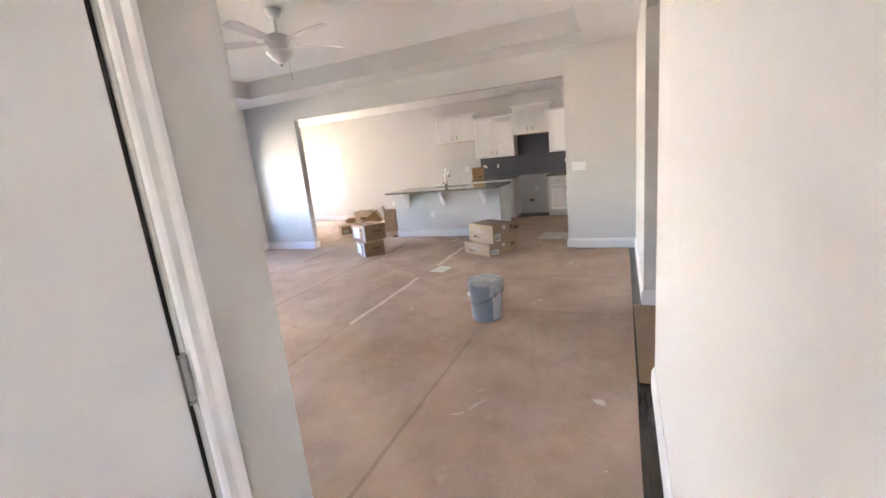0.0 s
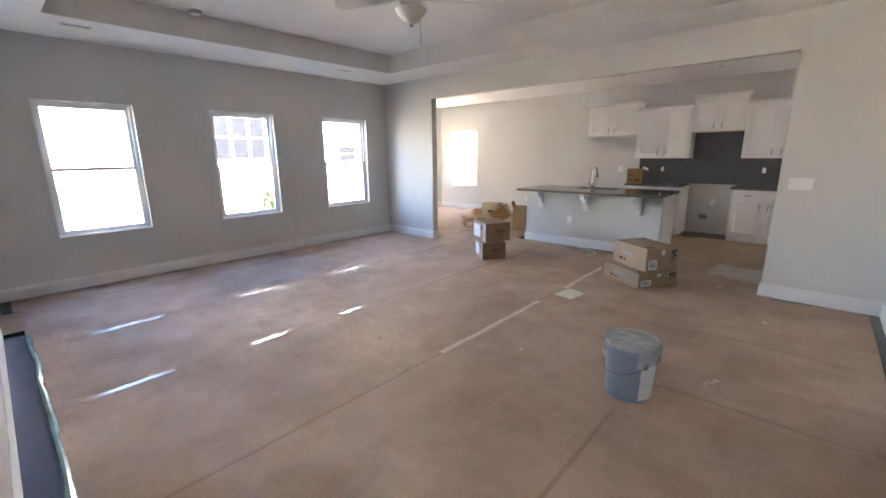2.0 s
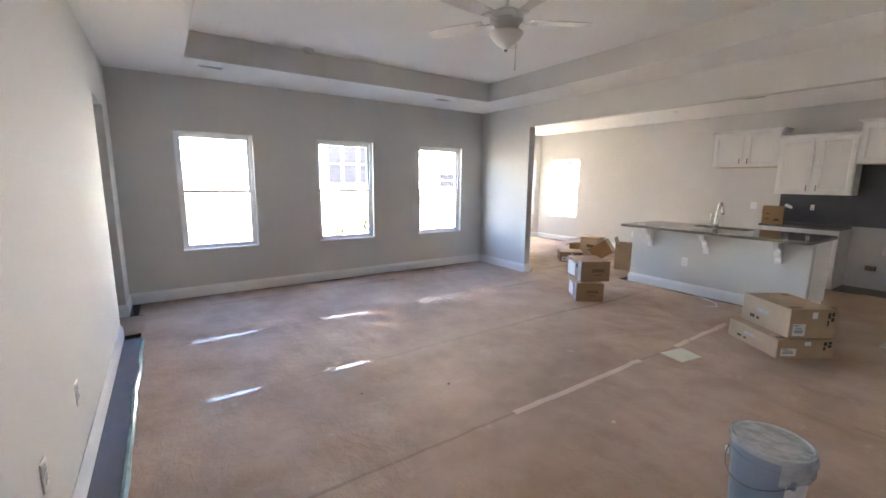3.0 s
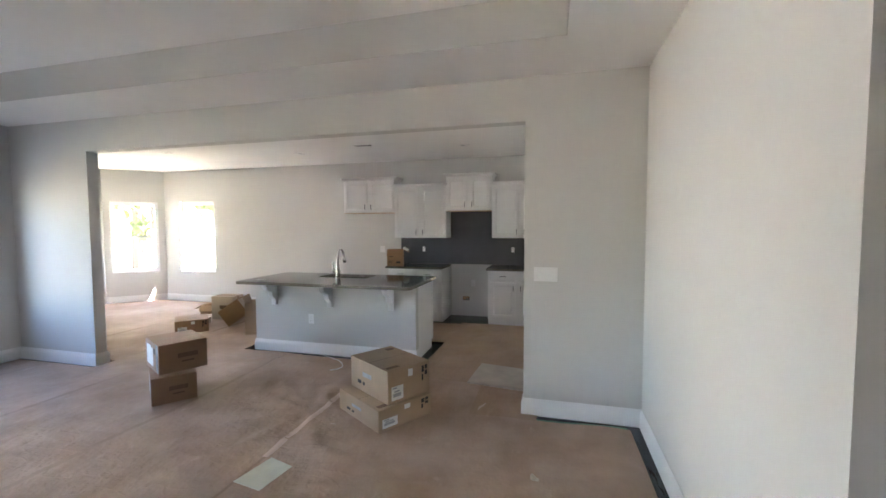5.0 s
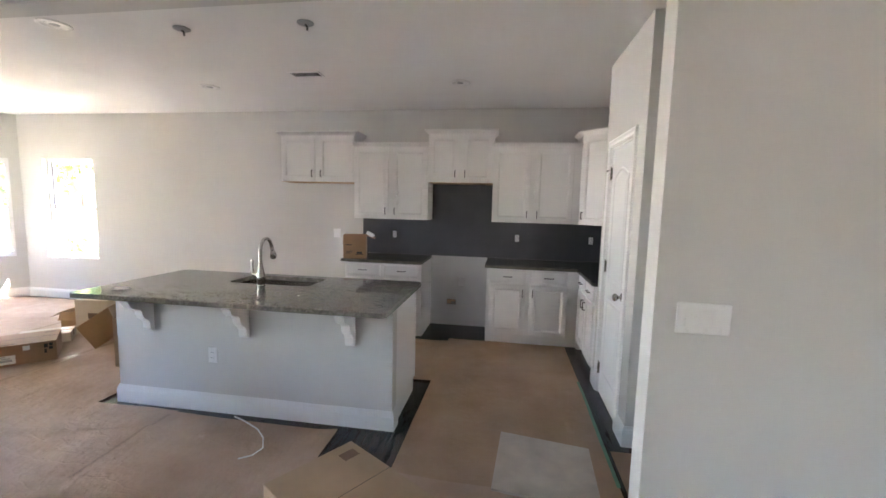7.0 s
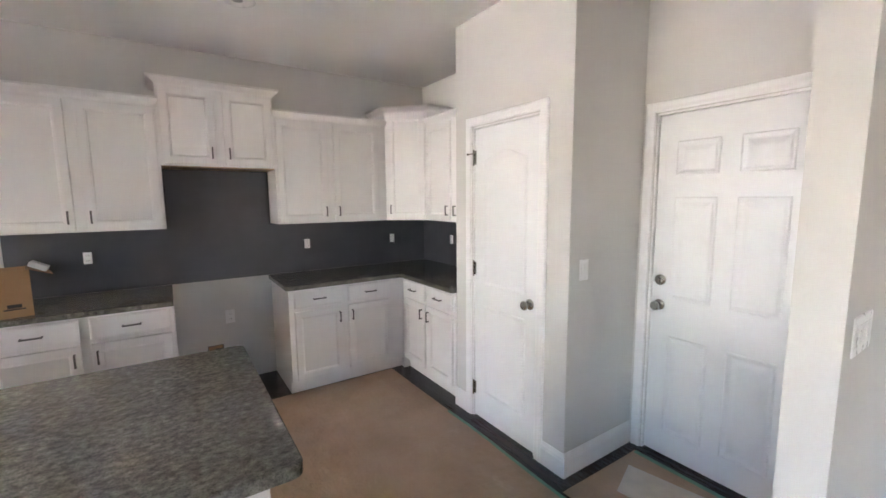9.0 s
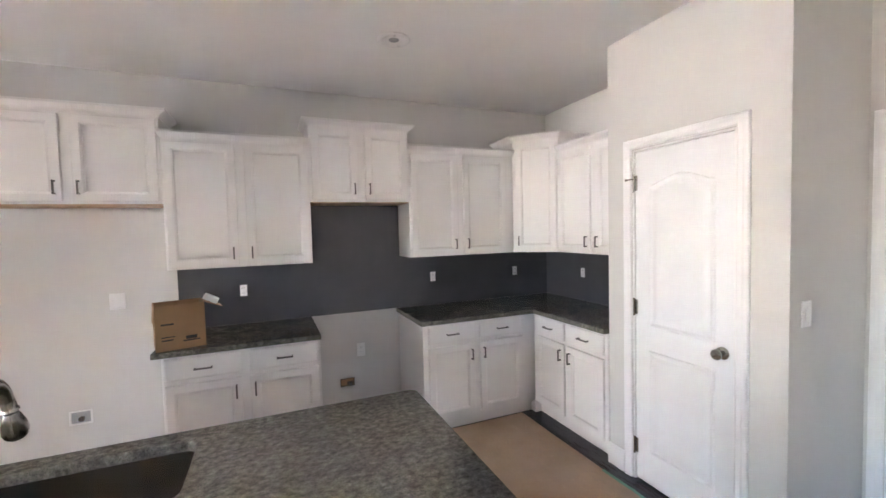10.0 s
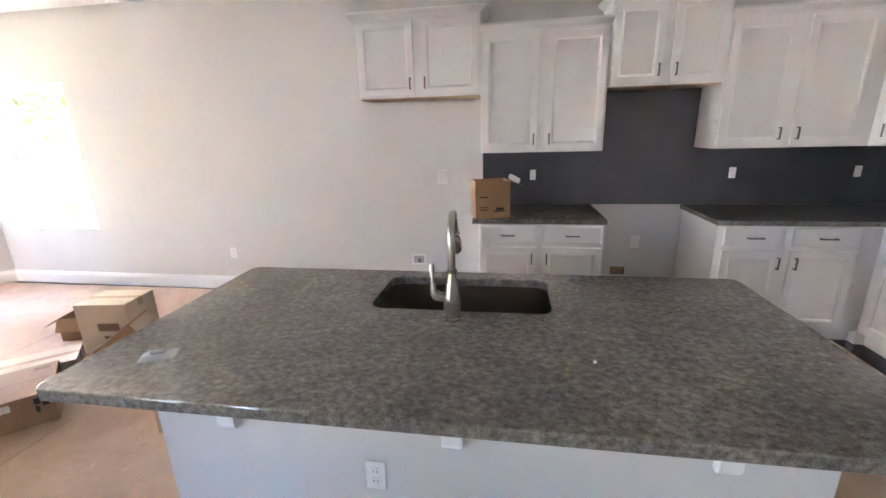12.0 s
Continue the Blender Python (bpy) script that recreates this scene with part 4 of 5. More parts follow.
def downlight(x, y, z=CEIL, r=0.088):
    d = root("recessed_light", placed(x, y, z), "round white recessed ceiling light, switched off", "ceiling light", "recessed lights")
    part("trim_ring", lathe(bmesh.new(), [(r * 0.72, -0.001), (r * 1.12, -0.001), (r * 1.15, -0.004), (r * 1.05, -0.009), (r * 0.8, -0.007), (r * 0.72, -0.003)]), PLASTIC, d, "", True)
    # grey colour stands in for the dim inside of the recess
    part("lens", lathe(bmesh.new(), [(0.001, -0.0015), (r * 0.715, -0.0015), (r * 0.70, -0.0025), (0.001, -0.0035)]), GREYINKSHADE, d, "flat unlit lens, the recess's shade put into its grey", True)


for x, y in ((-1.32, 7.63), (-3.98, 7.58), (-5.98, 6.95), (-3.97, 6.06)):
    downlight(x, y)


def box_cover(x, y):
    d = root("pendant_box", placed(x, y, CEIL), "round ceiling junction box with a capped wire stub", "junction box", "pendant boxes")
    part("cover", lathe(bmesh.new(), [(0.001, -0.001), (0.055, -0.001), (0.055, -0.006), (0.04, -0.012), (0.001, -0.012)]), GREYINKSHADE, d, "", True)
    part("wire", tube(bmesh.new(), [(0, 0, -0.011), (0.012, 0.004, -0.03), (0.006, 0.012, -0.045)], 0.006, 8), INK, d)


for x in (-3.11, -2.19):
    box_cover(x, 6.21)


def vent(x, y, w, d, z=CEIL):
    v = root("ceiling_vent", placed(x, y, z), "small white louvred ceiling air vent", "air vent", "ceiling vents")
    part("backing", boxes((-w / 2 + 0.01, -d / 2 + 0.01, -0.003, w / 2 - 0.01, d / 2 - 0.01, -0.001)), DARKHOLE, v)
    part("frame", boxes((-w / 2, -d / 2, -0.008, w / 2, -d / 2 + 0.018, -0.001), (-w / 2, d / 2 - 0.018, -0.008, w / 2, d / 2, -0.001), (-w / 2, -d / 2 + 0.018, -0.008, -w / 2 + 0.018, d / 2 - 0.018, -0.001), (w / 2 - 0.018, -d / 2 + 0.018, -0.008, w / 2, d / 2 - 0.018, -0.001)), PLASTIC, v)
    n = int((w - 0.04) / 0.022)
    for k in range(n):
        s = part("slat", boxes((-0.006, -d / 2 + 0.016, -0.0015, 0.006, d / 2 - 0.016, 0.0)), PLASTIC, v)
        s.matrix_basis = pose(-w / 2 + 0.03 + k * 0.022, 0, -0.006, 0, 35, 0)


vent(-2.72, 7.25, 0.30, 0.15)
vent(-5.535, 0.685, 0.10, 0.25)
vent(-5.54, 3.78, 0.10, 0.25)
sm = root("smoke_detector", placed(-5.17, 1.66, TRAY), "round white smoke detector on the tray ceiling", "smoke detector")
part("base", lathe(bmesh.new(), [(0.001, -0.001), (0.068, -0.001), (0.068, -0.012), (0.001, -0.012)]), PLASTIC, sm, "", True)
part("cover", lathe(bmesh.new(), [(0.001, -0.012), (0.060, -0.012), (0.056, -0.034), (0.035, -0.042), (0.001, -0.042)]), PLASTIC, sm, "", True)


# ---------------------------------------------------------------- switches and outlets
def plate(at, gangs, label, kind="switch", category="light switch", w=None, hh=0.058):
    """local x across, the wall's face on y = 0, the room at -y"""
    w = w or (0.072 + 0.046 * (gangs - 1))
    r = root("wall_plate", at, label, category, "wall plates")
    bm = bmesh.new()
    loft(bm, [ring_rect(-w / 2 + i, -hh + i, w / 2 - i, hh - i, y) for i, y in ((0, -0.0005), (0, -0.003), (0.003, -0.006), (0.006, -0.006))])
    part("cover", bm, PLASTIC, r)
    for g in range(gangs):
        cx = (g - (gangs - 1) / 2) * 0.046
        if kind == "switch":
            part("rocker", boxes((cx - 0.016, -0.0085, -0.033, cx + 0.016, -0.0062, 0.033), bevel=0.001), PLASTIC, r)
        elif kind == "outlet":
            for dz in (-0.02, 0.02):
                s = part("socket", boxes((cx - 0.016, -0.0085, dz - 0.014, cx + 0.016, -0.0062, dz + 0.014), bevel=0.003), PLASTIC, r)
                part("slot", boxes((cx - 0.0075, -0.0092, dz - 0.005, cx - 0.0055, -0.0086, dz + 0.005), (cx + 0.0055, -0.0092, dz - 0.005, cx + 0.0075, -0.0086, dz + 0.005)), INK, s)
    return r


plate(placed(-0.096, OY, 1.175), 3, "white three-gang switch plate on greige wall", "switch", "light switch", 0.185)
plate(placed(0.12, PY0, 1.18), 1, "white single switch plate beside the garage door")
BSY = BY - 0.008
for x in (-2.262, -0.687, 0.198):
    plate(placed(x, BSY, 1.165), 1, "small white outlet on the dark backsplash", "outlet", "outlet", 0.050, 0.043)
plate(placed(KX - 0.008, 8.183, 1.165, -90), 1, "small white outlet on the dark backsplash", "outlet", "outlet", 0.050, 0.043)
plate(placed(-3.06, BY, 1.152), 1, "white switch plate on the pale kitchen wall", "switch", "light switch", 0.095)
plate(placed(-1.37, BY, 0.577), 1, "white outlet plate in the range space", "outlet", "outlet")
plate(placed(-5.26, BY, 0.40), 1, "white outlet plate low on the pale wall", "outlet", "outlet")
plate(placed(-2.896, BYF, 0.437), 1, "white outlet plate on the island's front", "outlet", "outlet")
for x in (-2.72, -2.02):
    plate(placed(x, NY, 0.46, 180), 1, "white outlet plate low on the greige wall", "outlet", "outlet")
wb = root("water_box", placed(-3.305, BY, 0.372), "recessed white water supply box for a fridge", "utility box")
part("frame", boxes((-0.065, -0.006, -0.05, 0.065, -0.0005, -0.038), (-0.065, -0.006, 0.038, 0.065, -0.0005, 0.05), (-0.065, -0.006, -0.038, -0.053, -0.0005, 0.038), (0.053, -0.006, -0.038, 0.065, -0.0005, 0.038), bevel=0.001), PLASTIC, wb)
# flat plate; the shade of the recess is put into its grey
part("recess", boxes((-0.052, -0.002, -0.037, 0.052, -0.001, 0.037)), GREYINKSHADE, wb, "flat grey plate painted as the recess's shade")
part("valve", lathe(bmesh.new(), [(0.001, -0.002), (0.012, -0.002), (0.012, -0.02), (0.018, -0.022), (0.018, -0.03), (0.001, -0.03)], (0.01, 0, -0.005), 12, "y"), NICKEL, wb, "", True)
gb = root("gas_stub", placed(-1.495, BY, 0.307), "rough opening with a gas stub and tan foam", "utility box")
part("opening", boxes((-0.06, -0.003, -0.035, 0.06, -0.0005, 0.035)), BARK, gb)
part("foam", boxes((-0.055, -0.012, -0.02, -0.005, -0.0035, 0.03), (-0.01, -0.009, 0.008, 0.05, -0.0035, 0.032), bevel=0.004), CARTON2, gb, "tan foam filler")
part("pipe", tube(bmesh.new(), [(0.02, -0.004, -0.01), (0.02, -0.05, -0.01)], 0.011, 10), BRONZE, gb)


# ---------------------------------------------------------------- cartons
def prints(name, parent, material, label, *items):
    for b in items:
        part(name, boxes(b), material, parent, label)


def carton(at, w, d, h, label, material, marks=True, flaps=None, group="cartons"):
    """A corrugated box; local origin at the near corner, x and y along its sides. flaps: lean of the four top flaps in degrees."""
    r = root("cardboard_box", at, label, "box", group)
    t = 0.005
    if flaps is None:
        bm = bmesh.new()
        loft(bm, [[(0, 0, z), (w, 0, z), (w, d, z), (0, d, z)] for z in (0, h)])
        bmesh.ops.bevel(bm, geom=list(bm.edges), offset=0.004, segments=2, profile=0.6, affect="EDGES")
        part("body", bm, material, r)
        part("flap_seam", boxes((0.002, d / 2 - 0.0012, h + 0.0002, w - 0.002, d / 2 + 0.0012, h + 0.0006)), INK, r)
        if marks is not True:
            part("packing_tape", boxes((-0.0008, d / 2 - 0.024, h - 0.06, -0.0002, d / 2 + 0.024, h + 0.0012), (-0.0008, d / 2 - 0.024, h + 0.0007, w + 0.0008, d / 2 + 0.024, h + 0.0013), (w + 0.0002, d / 2 - 0.024, h - 0.06, w + 0.0008, d / 2 + 0.024, h + 0.0012)), TAPE, r, "shiny clear packing tape")
    else:
        part("body", boxes((0, 0, 0, w, t, h), (0, d - t, 0, w, d, h), (0, t, 0, t, d - t, h), (w - t, t, 0, w, d - t, h), (t, t, 0, w - t, d - t, t)), material, r)
        for (ox, oy, rz, length, depth), lean in zip(((0, t, 0, w, d / 2), (w, d - t, 180, w, d / 2), (t, d, -90, d, w * 0.45), (w - t, 0, 90, d, w * 0.45)), flaps):
            f = part("flap", boxes((0.003, 0, 0, length - 0.003, 0.004, depth - 0.004)), material, r)
            f.matrix_basis = pose(ox, oy, h, 0, 0, rz) @ pose(0, 0, 0, lean, 0, 0)
    if marks == "end":
        s = 0.0006
        part("label", boxes((-s, d * 0.42, h * 0.14, -s / 3, d * 0.90, h * 0.84)), LABEL, r, "white shipping label")
        part("clear_tape", boxes((-s, d * 0.02, 0.004, -s / 3, d * 0.20, h - 0.004)), WRAP, r, "glossy clear tape strip")
        part("print", boxes((-s, d * 0.24, h * 0.62, -s / 3, d * 0.38, h * 0.80)), INK, r)
        part("print", boxes((w * 0.38, -s, h * 0.46, w * 0.80, -s / 3, h * 0.62)), FAINTINK, r, "faint dark printed bar")
        part("print", boxes((w * 0.46, -s, h * 0.30, w * 0.72, -s / 3, h * 0.36)), FAINTINK, r)
    elif marks:
        s = 0.0006
        part("label", boxes((0.035, -s, 0.02, 0.035 + w * 0.27, -s / 3, 0.02 + h * 0.42)), LABEL, r, "white shipping label")
        prints("print", r, GREYINKSHADE, "grey printed bar", (0.045, -2 * s, 0.02 + h * 0.34, 0.045 + w * 0.1, -1.2 * s, 0.02 + h * 0.39), (0.05, -2 * s, 0.03 + h * 0.06, 0.035 + w * 0.22, -1.2 * s, 0.03 + h * 0.17), (0.06, -2 * s, 0.03 + h * 0.20, 0.035 + w * 0.19, -1.2 * s, 0.03 + h * 0.25))
        part("small_label", boxes((w * 0.47, -s, h * 0.68, w * 0.58, -s / 3, h * 0.90)), LABEL, r, "small white sticker")
        prints("handling_mark", r, INK, "black printed handling mark", (w * 0.80, -s, h * 0.42, w * 0.84, -s / 3, h * 0.62), (w * 0.80, -s, h * 0.68, w * 0.86, -s / 3, h * 0.88), (w * 0.875, -s, h * 0.58, w * 0.94, -s / 3, h * 0.72), (w * 0.88, -s, h * 0.76, w * 0.94, -s / 3, h * 0.90))
        part("print", boxes((w * 0.74, d * 0.80, h + 0.0002, w * 0.92, d * 0.90, h + 0.0007)), FAINTINK, r, "dark printed mark on the top")
        part("print", boxes((w * 0.06, d * 0.06, h + 0.0002, w * 0.34, d * 0.14, h + 0.0007)), FAINTINK, r)
        part("hand_hole", boxes((-s, d * 0.42, h * 0.50, -s / 3, d * 0.66, h * 0.64)), GREYINKSHADE, r, "printed grip outline")
        prints("print", r, INK, "", (-s, d * 0.70, h * 0.22, -s / 3, d * 0.80, h * 0.34), (-s, d * 0.60, h * 0.22, -s / 3, d * 0.66, h * 0.32))
    return r


RB = math.degrees(math.atan2(0.43, 0.28))
carton(placed(-1.292, 4.500, 0.0085, RB), 0.515, 0.60, 0.170, "flat tan cardboard carton with labels, under another carton", CARTON)
carton(placed(-1.262, 4.612, 0.1805, RB), 0.420, 0.56, 0.265, "tan cardboard carton with labels, stacked on a flatter one", CARTON)
RL = 52
carton(placed(-3.385, 4.430, 0.0085, RL), 0.345, 0.42, 0.240, "brown cardboard carton on the paper floor, under another", CARTON4, "end")
carton(placed(-3.400, 4.525, 0.2505, 62), 0.390, 0.46, 0.265, "brown cardboard carton with clear tape, stacked on another", CARTON4, "end")
carton(placed(-5.305, 6.385, 0.0085, 47), 0.43, 0.42, 0.190, "low brown cardboard carton on the paper floor", CARTON4)
carton(placed(-5.60, 7.36, 0.0085, 8), 0.385, 0.30, 0.39, "closed pale tan cardboard carton with a printed side", CARTON3, "end")
carton(placed(-5.98, 7.50, 0.0085, 15), 0.29, 0.22, 0.19, "small brown cardboard carton behind the other cartons", CARTON2, False, (150, 175, 120, 160))
carton(placed(-5.72, 6.84, 0.0085, 42), 0.44, 0.28, 0.10, "flattened pale cardboard carton lying on the floor", CARTON3, False)
tipped = carton(pose(-4.92, 6.985, 0.011, 0, -35, 20), 0.36, 0.25, 0.28, "brown cardboard carton tipped on its edge, pale end up", CARTON2, False)
# paler panel carries the end's own pale tone and the light on it
part("end_panel", boxes((0.3602, 0.012, 0.012, 0.3630, 0.238, 0.268)), CARTON3, tipped, "pale cardboard end, the light on it put into the colour")
carton(placed(-4.325, 6.655, 0.0085, 23), 0.235, 0.30, 0.46, "tall opened tan cardboard carton beside the island", CARTON, False, (178, 120, 20, 170))
counter_carton = carton(pose(-2.708, 8.085, CT1 + 0.001, 0, 0, 15), 0.262, 0.20, 0.275, "opened brown cardboard box on the granite counter", CARTON2, False, (182, 178, 176, 112), "counter carton")
ks = root("paper_wad", placed(-2.425, 8.225, CT1 + 0.266), "white crumpled paper on the counter box flap", "paper")
bm = boxes((-0.045, -0.03, 0, 0.045, 0.04, 0.035), bevel=0.012)
bmesh.ops.rotate(bm, verts=bm.verts, cent=(0, 0, 0.02), matrix=Matrix.Rotation(0.5, 3, "Y"))
part("wad", bm, LABEL, ks)
prints("print", counter_carton, INK, "", (0.03, -0.0006, 0.155, 0.095, -0.0002, 0.165), (0.14, -0.0006, 0.045, 0.23, -0.0002, 0.053), (0.155, -0.0006, 0.056, 0.215, -0.0002, 0.078), (0.03, -0.0006, 0.06, 0.09, -0.0002, 0.068), (0.03, -0.0006, 0.08, 0.10, -0.0002, 0.086))

# ---------------------------------------------------------------- bucket
bk = root("paint_bucket", placed(-0.677, 2.350, 0.008, 0), "grey-blue plastic paint bucket with clear wrap over its lid", "bucket")
part("pail", lathe(bmesh.new(), [(0.001, 0.0), (0.128, 0.0), (0.132, 0.006), (0.146, 0.29), (0.152, 0.292), (0.152, 0.300), (0.147, 0.302), (0.148, 0.335), (0.153, 0.337), (0.153, 0.348), (0.149, 0.352), (0.001, 0.352)], seg=36), BUCKET, bk, "", True)
part("lid", lathe(bmesh.new(), [(0.001, 0.3525), (0.156, 0.3525), (0.158, 0.342), (0.160, 0.342), (0.160, 0.366), (0.150, 0.369), (0.142, 0.362), (0.001, 0.361)], seg=36), WRAP, bk, "pale lid under clear wrap", True)
bm, rings = bmesh.new(), []
for j, (r0, z) in enumerate(((0.161, 0.345), (0.166, 0.325), (0.164, 0.29), (0.158, 0.262), (0.156, 0.25))):
    ring = []
    for k in range(48):
        a = 2 * math.pi * k / 48
        wv = noise.noise(Vector((math.cos(a) * 2.2, math.sin(a) * 2.2, j * 0.8)))
        ring.append(((r0 + 0.008 * wv) * math.cos(a), (r0 + 0.008 * wv) * math.sin(a), z + (0.035 * noise.noise(Vector((math.cos(a) * 1.3, math.sin(a) * 1.3, 7))) if j > 2 else 0)))
    rings.append(ring)
wrap = [ring[40:] + ring[:12] for ring in rings]
loft(bm, wrap, False, False, False)
part("plastic_wrap", bm, WRAP, bk, "crumpled clear plastic wrap", True)
bm, rings = bmesh.new(), []
for z in (0.02, 0.245):
    r0 = 0.1335 + 0.0483 * z
    rings.append([(r0 * math.cos(a), r0 * math.sin(a), z) for a in [radians(-48 + 66 * k / 14) for k in range(15)]])
loft(bm, rings, False, False, False)
part("label", bm, LABEL, bk, "white paper label")
hp = [(0.163 * math.cos(radians(a)), 0.163 * math.sin(radians(a)), 0.255 - 0.075 * math.sin(radians((a - 170) / 150 * 180))) for a in range(170, 321, 10)]
hd_ = part("handle", tube(bmesh.new(), hp, 0.0028, 8), NICKEL, bk, "thin wire bail")
part("grip", tube(bmesh.new(), [(-0.166, 0.005, 0.20), (-0.168, 0.0, 0.235)], 0.009, 10), PLASTIC, bk, "white plastic grip")
for a in (170, 320):
    c, s = math.cos(radians(a)), math.sin(radians(a))
    part("ear", boxes((0.149 * c - 0.014, 0.149 * s - 0.014, 0.235, 0.149 * c + 0.014, 0.149 * s + 0.014, 0.275), bevel=0.006), BUCKET, bk)

# ---------------------------------------------------------------- loose things
card = bmesh.new()
loft(card, [[(-1.915, 3.735, z), (-1.700, 3.700, z), (-1.662, 3.965, z), (-1.858, 4.020, z)] for z in (0.0105, 0.0125)])
single("paper_card", card, CARD, "pale greenish paper card lying on the floor paper", "card")
hb = bmesh.new()
loft(hb, [[(-0.845, 5.640, z), (-0.270, 5.560, z), (-0.240, 6.13, z), (-0.800, 6.225, z)] for z in (0.0115, 0.026)])
single("hardboard_sheet", hb, BOARD, "worn grey-brown hardboard sheet on the kitchen paper", "board")
fb = bmesh.new()
loft(fb, [[(0.20, 5.62, z), (0.47, 5.70, z), (0.39, 6.09, z), (0.14, 6.00, z)] for z in (0.010, 0.013)])
single("hardboard_sheet", fb, BOARD, "small grey board lying by the garage door", "board")
cb = [(-2.70, 6.07, 0.012), (-2.60, 6.03, 0.014), (-2.44, 5.95, 0.013), (-2.34, 5.86, 0.014), (-2.28, 5.76, 0.013), (-2.30, 5.68, 0.013), (-2.36, 5.63, 0.014)]
single("cable", tube(bmesh.new(), cb, 0.0045, 8), CABLE, "short white cable end lying on the paper", "cable", "", "", None, True)


def scrap(x, y, size, seed, material, label, z=0.0085):
    rng = random.Random(seed)
    bm = bmesh.new()
    bmesh.ops.create_icosphere(bm, subdivisions=2, radius=1.0)
    for v in bm.verts:
        k = 0.75 + 0.6 * rng.random()
        v.co = Vector((v.co.x * size * k, v.co.y * size * 0.6 * k, (v.co.z + 1) * size * 0.22 * k))
    zmin = min(v.co.z for v in bm.verts)
    bmesh.ops.translate(bm, verts=bm.verts, vec=(0, 0, -zmin))
    single("scrap", bm, material, label, "debris", "", "floor scraps", placed(x, y, z, rng.random() * 180))


for k, (x, y, s) in enumerate(((0.342, 1.218, 0.034), (-0.285, 2.85, 0.020), (-0.33, 2.76, 0.016), (-0.137, 4.22, 0.036), (-1.49, 2.40, 0.020), (-2.084, 4.862, 0.014), (-2.503, 5.142, 0.014), (-0.40, 0.93, 0.018), (-2.29, 4.82, 0.010))):
    scrap(x, y, s, k, DEBRIS, "small pale crumpled scrap on the floor paper")
for k, (x, y, s) in enumerate(((-2.476, 1.805, 0.014), (-2.7, 1.2, 0.010), (-2.62, 4.62, 0.014), (-1.05, 3.3, 0.012), (-3.9, 1.7, 0.012))):
    scrap(x, y, s, 40 + k, BARK, "small dark crumb of dirt on the floor paper")
for k in range(26):
    rng = random.Random(900 + k)
    scrap(-4.6 + 5.0 * rng.random(), 0.2 + 5.2 * rng.random(), 0.004 + 0.004 * rng.random(), 900 + k, DEBRIS if k % 3 else BARK, "tiny fleck of building dust on the paper")
def smear(x, y, length, width, turn, seed):
    """A thin flat streak of dried plaster."""
    rng = random.Random(seed)
    bm, n = bmesh.new(), 9
    rings = []
    for k in range(n):
        u = k / (n - 1)
        w = 0.6 * width * (0.25 + math.sin(math.pi * u) * (0.5 + 0.5 * rng.random()))
        o = width * 0.6 * (rng.random() - 0.5)
        c, sn = math.cos(radians(turn)), math.sin(radians(turn))
        ring = []
        for v, dz in ((-1, 0.0), (0, 0.0012), (1, 0.0)):
            px, py = length * (u - 0.5), o + w * v
            gx, gy = x + px * c - py * sn, y + px * sn + py * c
            ring.append((gx, gy, paper_z(gx, gy) + 0.0035 + dz))
        rings.append(ring)
    loft(bm, rings, False, False, False)
    single("plaster_smear", bm, DUST, "thin pale streak of dried plaster on the paper", "debris", "", "plaster smears", None, True)


for k, row in enumerate(((-0.33, 1.02, 0.16, 0.016, 62), (-0.36, 1.17, 0.07, 0.008, 58), (-0.42, 0.90, 0.09, 0.010, 30), (-0.30, 2.80, 0.06, 0.018, 20), (-2.35, 3.05, 0.10, 0.008, 5), (-1.45, 3.18, 0.10, 0.006, 15), (-0.62, 5.15, 0.16, 0.022, 75), (-0.50, 3.75, 0.05, 0.010, 10), (-1.70, 4.55, 0.05, 0.009, 0))):
    smear(*row, 60 + k)
bg = root("hardware_packet", placed(-3.514, 6.017, 0.9145, 25), "small clear plastic packet lying on the granite island", "packet")
bm = bmesh.new()
loft(bm, [rounded(-0.05 + i, -0.032 + i, 0.05 - i, 0.032 - i, 0.008, z) for i, z in ((0, 0.0), (0.0, 0.002), (0.012, 0.010), (0.02, 0.012))])
part("bag", bm, LABEL, bg, "", True)
part("contents", boxes((-0.02, -0.012, 0.0115, 0.018, 0.010, 0.0175), bevel=0.003), GREYINKSHADE, bg)
scrap(-2.221, 6.121, 0.008, 77, LABEL, "tiny white chip lying on the granite", 0.9145)

# ---------------------------------------------------------------- outdoors
nb = root("neighbour_house", placed(-16, 4.2, -0.35), "white sided neighbour house with dark windows, in full sun", "house")
wz, wy = 5.6, 7.5
part("wall", boxes((-9, 0, 0, 0, wy, wz)), SIDING, nb, "white lap siding")
bm = bmesh.new()
loft(bm, [[(0.5, y, wz), (0.5, y, wz + 0.15), (-4.5, y, wz + 2.6), (-9.5, y, wz + 0.15), (-9.5, y, wz)] for y in (-0.5, wy + 0.5)])
part("roof", bm, ROOFING, nb)
for k in range(22):
    part("siding_board", boxes((0.001, 0.0, 0.25 + k * 0.235, 0.016, wy, 0.25 + k * 0.235 + 0.028)), SIDING, nb)
